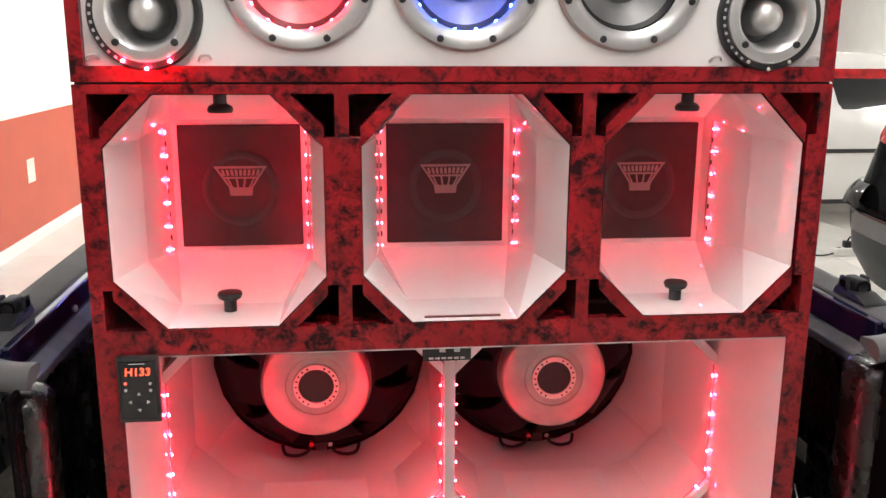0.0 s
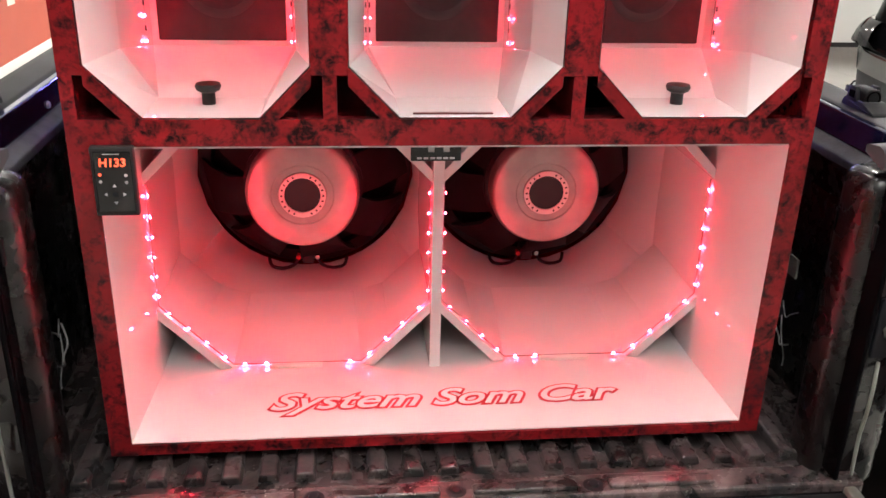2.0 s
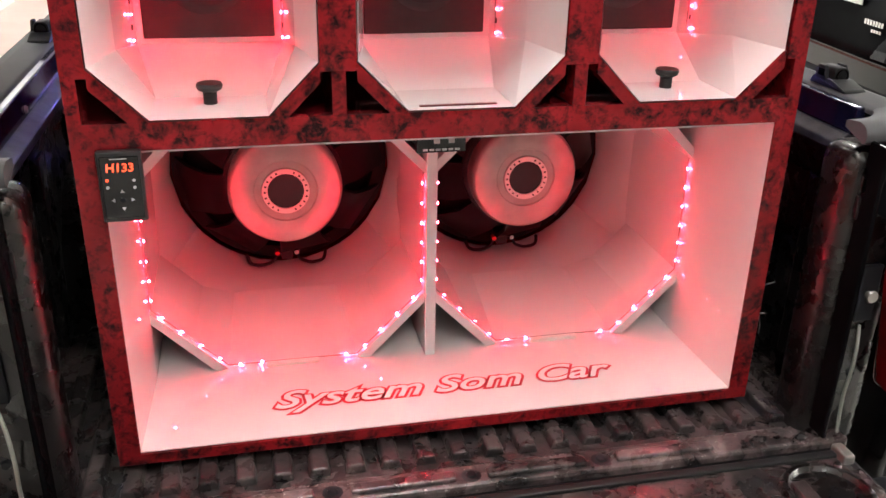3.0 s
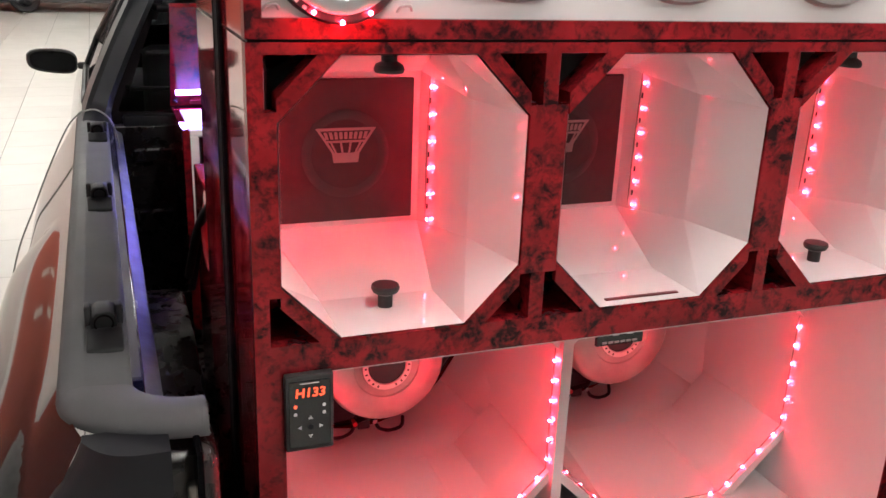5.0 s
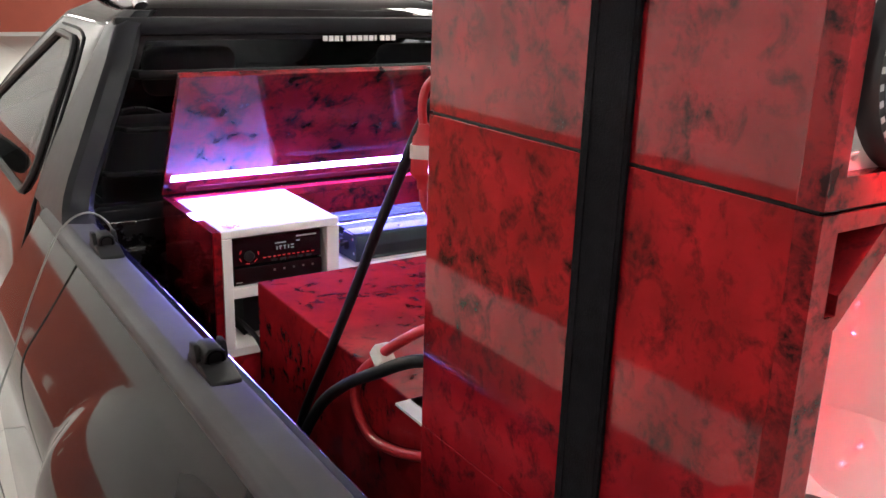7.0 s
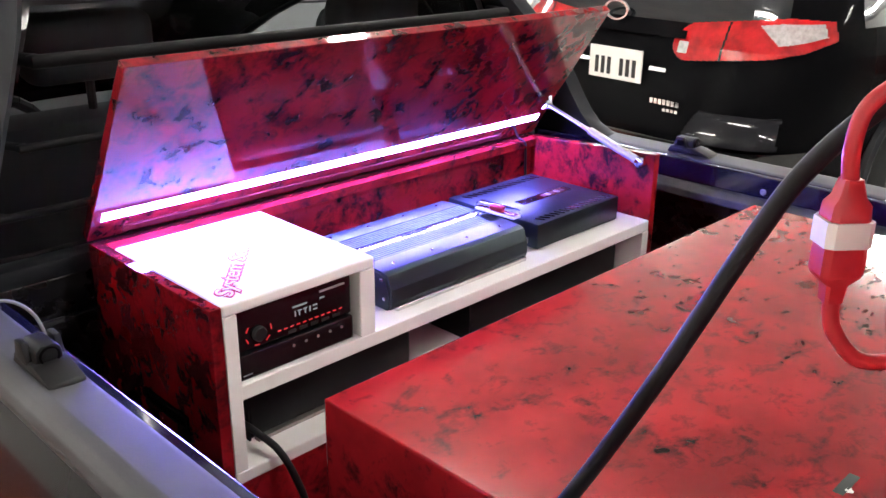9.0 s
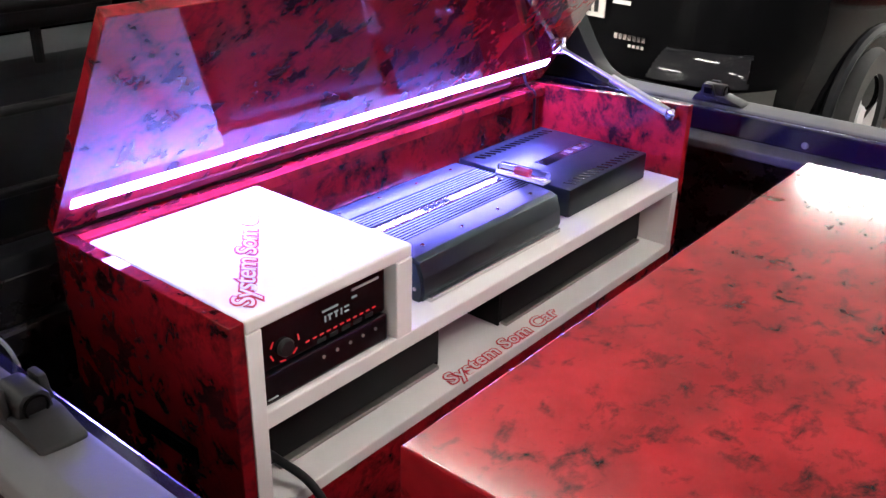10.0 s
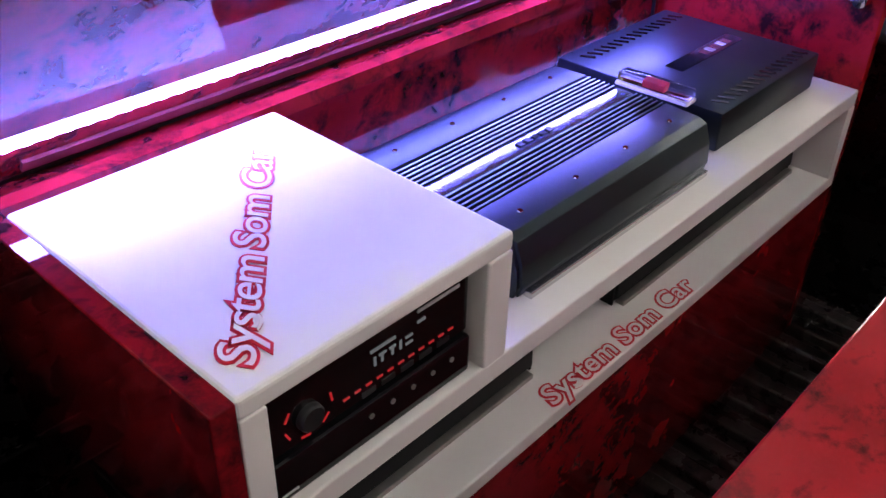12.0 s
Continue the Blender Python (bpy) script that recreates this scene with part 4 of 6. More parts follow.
# finned amplifier
def finned_amp(x0, x1, y0, y1, z0, h):
    a = thing("amplifier", ((x0 + x1) / 2, (y0 + y1) / 2, z0), "grey finned car amplifier with rounded front on the white shelf", "amplifier")
    prof = [(y0 + 0.004, z0), (y0, z0 + 0.012), (y0 + 0.002, z0 + 0.034), (y0 + 0.010, z0 + h - 0.004), (y0 + 0.020, z0 + h), (y0 + 0.062, z0 + h + 0.002), (y0 + 0.064, z0 + h - 0.012), (y1 - 0.064, z0 + h - 0.012), (y1 - 0.062, z0 + h + 0.002), (y1 - 0.020, z0 + h), (y1 - 0.010, z0 + h - 0.004), (y1 - 0.002, z0 + 0.034), (y1, z0 + 0.012), (y1 - 0.004, z0)]
    part("body", prism(prof, "x", x0 + 0.004, x1 - 0.004, bevel=0.0012), AMP_GREY, a, "anodised grey aluminium body", True)
    for xa in (x0, x1 - 0.005):
        part("end_plate", prism([(y + (0.003 if y < (y0 + y1) / 2 else -0.003), z - (0.003 if z > z0 + 0.02 else 0)) for y, z in prof], "x", xa, xa + 0.005), AMP_BLACK, a)
    # glints painted on the fin tops; near-black bed carries the grooves' shade
    for ya in (y0 + 0.0655, y1 - 0.1015):
        for k in range(6):
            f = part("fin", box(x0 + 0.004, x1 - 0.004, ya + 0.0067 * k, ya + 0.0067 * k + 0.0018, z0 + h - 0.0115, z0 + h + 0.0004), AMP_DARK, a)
            part("fin_glint", box(x0 + 0.004, x1 - 0.004, ya + 0.0067 * k, ya + 0.0067 * k + 0.0018, z0 + h + 0.0004, z0 + h + 0.0014), AMP_GLINT, f)
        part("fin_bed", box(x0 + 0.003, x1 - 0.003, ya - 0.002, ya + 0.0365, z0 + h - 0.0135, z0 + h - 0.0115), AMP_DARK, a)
    yc = (y0 + y1) / 2
    crown = [(yc + 0.0125 * math.cos(math.pi * k / 8), z0 + h - 0.0005 + 0.0014 * math.sin(math.pi * k / 8)) for k in range(9)]
    part("centre_bar", prism([(yc - 0.0125, z0 + h - 0.013), (yc + 0.0125, z0 + h - 0.013)] + crown, "x", x0 + 0.006, x1 - 0.006), BAR, a, "grey aluminium centre bar", True)
    for k in range(5):
        part("print_bar", box(x0 + 0.135 + 0.012 * k, x0 + 0.143 + 0.012 * k, yc - 0.004, yc + 0.004, z0 + h + 0.0012, z0 + h + 0.0022), AMP_DARK, a)
    for k in range(4):
        for yy in (y0 + 0.036, y1 - 0.036):
            part("screw", lathe([(0, 0.001), (0.0025, 0.001), (0.003, 0)], (x0 + 0.04 + (x1 - x0 - 0.08) * k / 3, yy, z0 + h + 0.0012), "z", 10), CHROME, a)
    part("front_lip", box(x0 + 0.01, x1 - 0.012, y0 - 0.006, y0 + 0.004, z0, z0 + 0.007, 0.001), SILVER, a, smooth=False)
    for yy, zz in ((y0 + 0.014, z0 + 0.018), (y0 + 0.02, z0 + 0.048), (y1 - 0.03, z0 + 0.03)):
        part("screw", lathe([(0, -0.0015), (0.003, -0.0015), (0.0035, 0)], (x0, yy, zz), "x", 10), CHROME, a)
    for k, (m, yy) in enumerate(((BLACK, 0.045), (RED_PVC, 0.068), (BLACK, 0.090), (RED_PVC, 0.112), (BLACK, 0.135))):
        part("terminal", box(x0 - 0.010, x0, y0 + yy - 0.006, y0 + yy + 0.006, z0 + 0.022, z0 + 0.040, 0.001), BLACK, a)
        part("lead", tube([(x0 - 0.004, y0 + yy, z0 + 0.032), (x0 - 0.020, y0 + yy - 0.003, z0 + 0.034), (x0 - 0.034, y0 + yy + 0.004, z0 + 0.024), (x0 - 0.038, y0 + yy + 0.020, z0 + 0.010), (x0 - 0.036, y0 + yy + 0.060, z0 + 0.006)], 0.0042, 8), m, a, smooth=True)
    return a


finned_amp(0.002, 0.336, 2.564, 2.795, 1.0235, 0.060)

# flat black amplifier
amp2 = thing("amplifier", (0.508, 2.69, 1.0235), "flat matt black amplifier with slotted edges on the white shelf", "amplifier")
part("body", box(0.378, 0.634, 2.578, 2.808, 1.0235, 1.0725, 0.0035), AMP_BLACK, amp2, smooth=True)
part("recess", box(0.450, 0.606, 2.672, 2.697, 1.0724, 1.0731), BLACK_GLOSS, amp2, "recessed name panel")
for k in range(5):
    part("print_bar", box(0.520 + 0.014 * k, 0.530 + 0.014 * k, 2.678, 2.691, 1.0731, 1.0736), GREY_INK if k % 2 else RED_DARK, amp2)
for ya in (2.592, 2.776):
    for k in range(15):
        part("vent_slot", moved(box(-0.0028, 0.0028, -0.010, 0.010, 0, 0.0008), Matrix.Translation((0.405 + 0.0150 * k, ya + 0.005, 1.0724)) @ Matrix.Rotation(0.5, 4, "Z")), BLACK_GLOSS, amp2)
for k in range(6):
    part("terminal", box(0.3755, 0.379, 2.60 + 0.014 * k, 2.609 + 0.014 * k, 1.032, 1.042), MAGNET, amp2)
fuse = thing("fuse_holder", (0.362, 2.675, 1.084), "clear plastic fuse holder with a red fuse between the amplifiers", "fuse holder")
m_f = Matrix.Translation((0.347, 2.650, 1.0865)) @ Matrix.Rotation(radians(-88), 4, "Z")
part("base", moved(box(-0.046, 0.046, -0.011, 0.011, -0.0015, 0.003, 0.001), m_f), WHITE_PLASTIC, fuse)
part("cover", moved(box(-0.045, 0.045, -0.010, 0.010, 0.0035, 0.015, 0.003), m_f), ACRYLIC, fuse, "clear cover", True)
part("fuse", moved(box(-0.014, 0.014, -0.006, 0.006, 0.004, 0.012, 0.001), m_f), RED_PVC, fuse, "red fuse")


# amplifiers lying in the lower shelf
def low_amp(x0, x1, y0, label):
    z = 0.8965
    a = thing("amplifier", ((x0 + x1) / 2, y0 + 0.1, z), label, "amplifier")
    part("body", prism([(y0 + 0.010, z), (y0, z + 0.010), (y0 + 0.003, 0.970), (y0 + 0.012, 0.978), (y0 + 0.19, 0.978), (y0 + 0.19, z)], "x", x0, x1, bevel=0.002), AMP_DARK, a, smooth=True)
    for k in range(3):
        part("rib", box(x0 + 0.004, x1 - 0.004, y0 + 0.03 + 0.02 * k, y0 + 0.034 + 0.02 * k, 0.978, 0.982), AMP_DARK, a)
    for e in (x0 - 0.003, x1):
        part("end_plate", box(e, e + 0.003, y0 + 0.004, y0 + 0.188, z + 0.001, 0.977), AMP_DARK, a)
    part("front_lip", box(x0 + 0.006, x1 - 0.006, y0 - 0.006, y0 + 0.006, z, z + 0.006, 0.001), MAGNET, a)
    return a


low_amp(-0.250, 0.055, 2.578, "black amplifier lying on the lower shelf under the radio")
low_amp(0.205, 0.640, 2.578, "long black amplifier lying on the lower shelf")
part_cable = tube([(-0.262, 2.600, 0.930), (-0.256, 2.560, 0.925), (-0.246, 2.512, 0.905), (-0.222, 2.495, 0.82), (-0.215, 2.49, 0.72), (-0.21, 2.46, 0.63)], 0.0052, 10)
single("power_cable", part_cable, RUBBER, "black power cable hanging out of the lower shelf", "cable", smooth=True)

# plugs and cables behind the stack
plug = thing("power_plug", (-0.300, 1.81, 1.385), "red battery plug with white band on a red cable", "plug")


def ringed(c, w, d, z, turn):
    u, v = Vector((math.cos(turn), math.sin(turn), 0)), Vector((-math.sin(turn), math.cos(turn), 0))
    return [tuple(Vector((c[0], c[1], z)) + u * w * a + v * d * b) for a, b in ((-1, -0.7), (-0.7, -1), (0.7, -1), (1, -0.7), (1, 0.7), (0.7, 1), (-0.7, 1), (-1, 0.7))]


PC = (-0.300, 1.810)
part("upper_body", loft([ringed(PC, 0.0059, 0.0059, 1.4608, -0.7), ringed(PC, 0.0086, 0.0078, 1.4498, -0.7), ringed(PC, 0.0121, 0.0101, 1.4452, -0.7), ringed(PC, 0.0129, 0.0109, 1.4358, -0.7)], cap=True), RED_PVC, plug, smooth=True)
part("band", loft([ringed(PC, 0.0152, 0.0125, z, -0.7) for z in (1.4358, 1.4342, 1.4210, 1.4194)], cap=True), WHITE_PLASTIC, plug, "white plastic band", True)
part("lower_body", loft([ringed(PC, 0.0137, 0.0109, 1.4194, -0.7), ringed(PC, 0.0140, 0.0113, 1.4015, -0.7), ringed(PC, 0.0129, 0.0101, 1.3984, -0.7), ringed(PC, 0.0070, 0.0070, 1.3929, -0.7), ringed(PC, 0.0061, 0.0061, 1.3812, -0.7)], cap=True), RED_PVC, plug, smooth=True)
part("cable", tube([(-0.300, 1.81, 1.455), (-0.302, 1.812, 1.480), (-0.298, 1.808, 1.505), (-0.285, 1.790, 1.522), (-0.262, 1.760, 1.530), (-0.235, 1.725, 1.535), (-0.222, 1.702, 1.538)], 0.0054, 10), RED_PVC, plug, smooth=True)
part("cable", tube([(-0.300, 1.81, 1.386), (-0.298, 1.806, 1.362), (-0.288, 1.790, 1.342), (-0.270, 1.765, 1.346), (-0.250, 1.735, 1.360), (-0.235, 1.702, 1.375)], 0.0054, 10), RED_PVC, plug, smooth=True)
loop = thing("power_cable", (-0.34, 1.80, 1.11), "red power cable with white connector looping beside the rear chamber", "cable")
part("cable", tube([(-0.30, 1.702, 1.235), (-0.315, 1.75, 1.225), (-0.335, 1.80, 1.19), (-0.345, 1.845, 1.15), (-0.347, 1.885, 1.11), (-0.347, 1.895, 1.07), (-0.345, 1.86, 1.035), (-0.345, 1.79, 1.045), (-0.342, 1.72, 1.07)], 0.0070, 10), RED_PVC, loop, smooth=True)
part("connector", moved(box(-0.011, 0.011, -0.014, 0.014, -0.012, 0.012, 0.003), Matrix.Translation((-0.341, 1.832, 1.160)) @ Matrix.Rotation(radians(40), 4, "X")), WHITE_PLASTIC, loop, "white connector")
single("power_cable", tube([(-0.30, 1.702, 1.19), (-0.335, 1.76, 1.18), (-0.35, 1.83, 1.14), (-0.355, 1.91, 1.09), (-0.36, 1.98, 1.03), (-0.37, 2.03, 0.95)], 0.0085, 10), RUBBER, "thick black power cable beside the rear chamber", "cable", smooth=True)
single("power_cable", tube([(-0.20, 1.702, 1.560), (-0.235, 1.745, 1.555), (-0.272, 1.795, 1.515), (-0.281, 1.842, 1.460), (-0.289, 1.872, 1.40), (-0.308, 1.912, 1.30), (-0.319, 1.958, 1.20), (-0.330, 2.008, 1.10), (-0.345, 2.055, 1.0), (-0.36, 2.09, 0.9)], 0.0070, 10), RUBBER, "black power cable hanging over the rear chamber", "cable", smooth=True)

# ---------------------------------------------------------------- pickup truck
truck = thing("pickup_truck", (CX, 2.0, 0.0), "glossy black pickup truck with open tailgate and black bed liner", "pickup truck")
BIN, BOUT, RZ = 0.659, 0.739, 1.128     # half widths of the rail, rail height
BED_Y0, BED_Y1, BED_Z = 1.165, 2.945, 0.600


def mirror_x(bm):
    for v in bm.verts:
        v.co.x = 2 * CX - v.co.x
    return bm


def both(name, make, mat, parent, label="", smooth=False):
    a = part(name, make(), mat, parent, label, smooth)
    b = part(name, mirror_x(make()), mat, parent, label, smooth)
    return a, b


# ribbed bed floor
bm = box(CX - 0.68, CX + 0.68, BED_Y0 - 0.012, BED_Y1, BED_Z - 0.05, BED_Z - 0.016)
floor_part = part("bed_floor", bm, FLOOR_LINER, truck, "worn black ribbed bed floor")
for k in range(-11, 12):
    x = CX + k * 0.0565
    prof = [(x - 0.018, BED_Z - 0.017), (x - 0.013, BED_Z), (x + 0.013, BED_Z), (x + 0.018, BED_Z - 0.017)]
    part("floor_rib", prism(prof, "y", 1.184, BED_Y1 - 0.02, bevel=0.004), FLOOR_LINER, floor_part)
part("floor_sill", box(CX - 0.66, CX + 0.66, 1.116, 1.170, BED_Z - 0.05, BED_Z - 0.012, 0.006), SILL, floor_part)
for k in range(3):
    x = (-0.047, 0.170, 0.386)[k]
    part("sill_bolt", lathe([(0, 0.004), (0.007, 0.004), (0.0095, 0.001), (0.016, 0.0)], (x, 1.140, BED_Z - 0.012), "z", 16), DARK_TRIM, floor_part, smooth=True)
for x0, x1 in ((-0.25, -0.075), (-0.02, 0.145), (0.195, 0.36), (0.41, 0.58)):
    part("sill_rib", box(x0, x1, 1.128, 1.150, BED_Z - 0.014, BED_Z - 0.005, 0.004), SILL, floor_part)


# bed side: liner wall, wheel housing, rail cap, outer skin
def wall():
    bm = prism([(CX - BIN, 1.045), (CX - BIN - 0.012, 1.045), (CX - BIN - 0.030, 0.98), (CX - BIN - 0.034, BED_Z - 0.03), (CX - BIN - 0.01, BED_Z - 0.03), (CX - BIN - 0.018, 0.97)], "y", 1.22, BED_Y1)
    return bm


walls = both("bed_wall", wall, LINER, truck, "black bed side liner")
for i, ob in enumerate(walls):
    for k in range(5):
        b = box(CX - BIN - 0.022, CX - BIN - 0.002, 1.30 + 0.34 * k, 1.36 + 0.34 * k, BED_Z, 0.98, 0.006)
        part("wall_rib", mirror_x(b) if i else b, LINER, ob)
both("inner_lip", lambda: box(CX - BIN - 0.004, CX - BIN + 0.013, 1.250, BED_Y1, 1.078, RZ - 0.004, 0.003), LIP_LED_TINT, truck, "glossy black inner lip, tinted blue for the LED light on it")
both("liner_ledge", lambda: prism([(CX - BIN - 0.004, 1.078), (CX - BIN + 0.014, 1.078), (CX - BIN + 0.034, 1.066), (CX - BIN + 0.034, 1.050), (CX - BIN - 0.004, 1.040)], "y", 1.262, BED_Y1 - 0.04, bevel=0.003), LEDGE, truck, "worn grey ledge of the bed liner")


for s in (-1, 1):
    for y in (1.55, 2.05, 2.36, 2.75):
        part("lip_bolt", lathe([(0, -s * 0.004), (0.005, -s * 0.004), (0.0065, -s * 0.001), (0.0065, s * 0.003)], (CX + s * (BIN - 0.013), y, 1.092), "x", 12), MAGNET, truck, smooth=True)


def housing():
    pts = [(1.72, BED_Z - 0.02), (1.76, 0.76), (1.84, 0.84), (1.94, 0.87), (2.16, 0.87), (2.26, 0.84), (2.34, 0.76), (2.38, BED_Z - 0.02)]
    return prism(pts, "x", CX - BIN - 0.02, CX - 0.535, bevel=0.012)


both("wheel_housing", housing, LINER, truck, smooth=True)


def rail():
    prof = [(CX - BIN, RZ - 0.012), (CX - BIN, RZ - 0.003), (CX - BIN - 0.006, RZ), (CX - BIN - 0.050, RZ + 0.004), (CX - BOUT + 0.016, RZ + 0.001), (CX - BOUT + 0.006, RZ - 0.004), (CX - BOUT + 0.001, RZ - 0.013), (CX - BOUT + 0.002, RZ - 0.022), (CX - BOUT + 0.010, RZ - 0.026)]
    bm = prism(prof, "y", 1.231, BED_Y1 - 0.02, bevel=0.002)
    # rounded rear corner that turns in to the tailgate pillar
    rings = []
    cx, cy = CX - BIN + 0.055, 1.231
    for k in range(13):
        a = radians(90 * k / 12)
        rings.append([(cx - (cx - px) * math.cos(a) + 0.012 * math.sin(a), cy - 0.66 * (cx - px) * math.sin(a), pz - 0.004 * math.sin(a)) for px, pz in prof])
    rings.append([(cx + 0.016, cy - 0.66 * (cx - px), pz - 0.004) for px, pz in prof])
    loft(rings, bm, cap=True)
    return bm


both("rail_cap", rail, RAIL, truck, "grey plastic bed rail cap", True)


def hook(y):
    """Tie-down hook: a tapered foot and a rounded head between two ears."""
    def make():
        x = CX - BIN - 0.026
        bm = prism([(y - 0.066, RZ + 0.001), (y - 0.062, RZ + 0.006), (y - 0.026, RZ + 0.016), (y + 0.028, RZ + 0.016), (y + 0.036, RZ + 0.001)], "x", x - 0.021, x + 0.021, bevel=0.003)
        prism([(x - 0.016, RZ + 0.010), (x + 0.016, RZ + 0.010), (x + 0.014, RZ + 0.029), (x + 0.008, RZ + 0.035), (x - 0.008, RZ + 0.035), (x - 0.014, RZ + 0.029)], "y", y - 0.022, y + 0.020, bm, bevel=0.003)
        for e in (-1, 1):
            prism([(y - 0.012, RZ + 0.012), (y + 0.022, RZ + 0.012), (y + 0.016, RZ + 0.036), (y - 0.002, RZ + 0.036)], "x", x + e * 0.018 - 0.004, x + e * 0.018 + 0.004, bm, bevel=0.002)
        return bm
    return make


for y in (1.378, 1.972, 2.558):
    pair = both("tie_down_hook", hook(y), HOOK, truck, "dark grey tie-down hook", True)
    for i, ob in enumerate(pair):
        x = CX - BIN - 0.026
        hole = lathe([(0.0115, 0.003), (0.0115, -0.0015), (0.0098, -0.002), (0.0094, 0.001), (0.0, 0.001)], (x, y - 0.0225, RZ + 0.0215), "y", 20)
        part("hook_hole", mirror_x(hole) if i else hole, HOLE, ob)
        eye = box(x + 0.0200, x + 0.0225, y - 0.004, y + 0.013, RZ + 0.018, RZ + 0.030, 0.001)
        part("hook_eye", mirror_x(eye) if i else eye, HOLE, ob)


# outer skin of the bed side: a sloping shoulder with a raised wheel arch
ARCH_Y, ARCH_L, ARCH_Z, ARCH_H = 1.72, 0.56, 0.70, 0.375


def shoulder(z):
    """How far the side stands out at a height: a straight slope that rounds off to upright."""
    d = RZ - 0.020 - z
    slope, turn, fade = 0.60, 0.150, 0.11
    if d < turn:
        return slope * d
    if d < turn + fade:
        q = (d - turn) / fade
        return slope * turn + slope * fade * (q - q * q / 2)
    return slope * turn + slope * fade / 2 - 0.06 * max(0.0, d - turn - fade - 0.15)


def arch(y, z):
    """The flare over the wheel, rising inwards from a crisp rounded outline."""
    u = (y - ARCH_Y) / ARCH_L
    if abs(u) >= 1:
        return 0.0
    d = ARCH_Z + ARCH_H * (1 - u ** 4) ** 0.25 - z
    if d <= 0:
        return 0.0
    return 0.46 * 0.075 * (1 - math.exp(-d / 0.075)) * min(1.0, (1 - abs(u)) / 0.12)


def skin():
    bm = bmesh.new()
    ys = [1.162 + 0.0184 * k for k in range(98)]
    zs = [RZ - 0.020 - 0.009 * k for k in range(36)] + [0.76, 0.70, 0.62, 0.54, 0.46, 0.38, 0.32]
    grid = []
    for y in ys:
        back = max(0.0, (1.32 - y) / 0.22)
        grid.append([bm.verts.new((CX - BOUT + 0.002 - shoulder(z) - arch(y, z) + 0.05 * back ** 2 + 0.25 * back * shoulder(z), y, z)) for z in zs])
    for j in range(len(ys) - 1):
        for i in range(len(zs) - 1):
            yc, zc = (ys[j] + ys[j + 1]) / 2, (zs[i] + zs[i + 1]) / 2
            if (yc - 2.03) ** 2 + (zc - 0.34) ** 2 < 0.37 ** 2:
                continue
            bm.faces.new((grid[j][i], grid[j + 1][i], grid[j + 1][i + 1], grid[j][i + 1]))
    return bm


both("bed_side", skin, PAINT, truck, "glossy black bed side with flared wheel arch", True)


def wheel(at, axis, parent, r=0.31, w=0.19, metal=SILVER):
    h = w / 2
    ty = part("wheel", lathe([(r * 0.62, -h), (r * 0.9, -h), (r * 0.98, -h * 0.7), (r, -h * 0.4), (r, h * 0.4), (r * 0.98, h * 0.7), (r * 0.9, h), (r * 0.62, h)], at, axis, 40, close=True), TYRE, parent, "black tyre with alloy rim", True)
    part("rim", lathe([(r * 0.64, -h * 0.9), (r * 0.60, -h * 0.7), (r * 0.56, h * 0.2), (r * 0.56, h * 0.7), (r * 0.64, h * 0.9)], at, axis, 40), metal, ty, smooth=True)
    part("hub", lathe([(0, -h * 0.75), (r * 0.16, -h * 0.75), (r * 0.2, -h * 0.5), (r * 0.2, h * 0.5), (r * 0.16, h * 0.75), (0, h * 0.75)], at, axis, 20), metal, ty, smooth=True)
    c = Vector(at)
    for k in range(5):
        a = 2 * math.pi * k / 5 + 0.3
        d = {"x": Vector((0, math.cos(a), math.sin(a))), "y": Vector((math.cos(a), 0, math.sin(a)))}[axis]
        side = {"x": Vector((0, -math.sin(a), math.cos(a))), "y": Vector((-math.sin(a), 0, math.cos(a)))}[axis]
        ax = {"x": Vector((1, 0, 0)), "y": Vector((0, 1, 0))}[axis]
        rings = []
        for rr, hw in ((r * 0.15, 0.030), (r * 0.58, 0.038)):
            rings.append([tuple(c + d * rr + side * sx * hw + ax * sy * h * 0.62) for sx, sy in ((-1, -1), (1, -1), (1, 1), (-1, 1))])
        part("spoke", loft(rings, cap=True), metal, ty)
    return ty


for x in (CX - 0.625, CX + 0.625):
    for y in (2.03, 4.78):
        wheel((x, y, 0.312), "x", truck)


# tailgate pillars with striker, light cluster and trim
def pillar():
    return box(CX - 0.70, CX - 0.578, 1.145, 1.235, BED_Z - 0.05, 1.088, 0.026, seg=4)


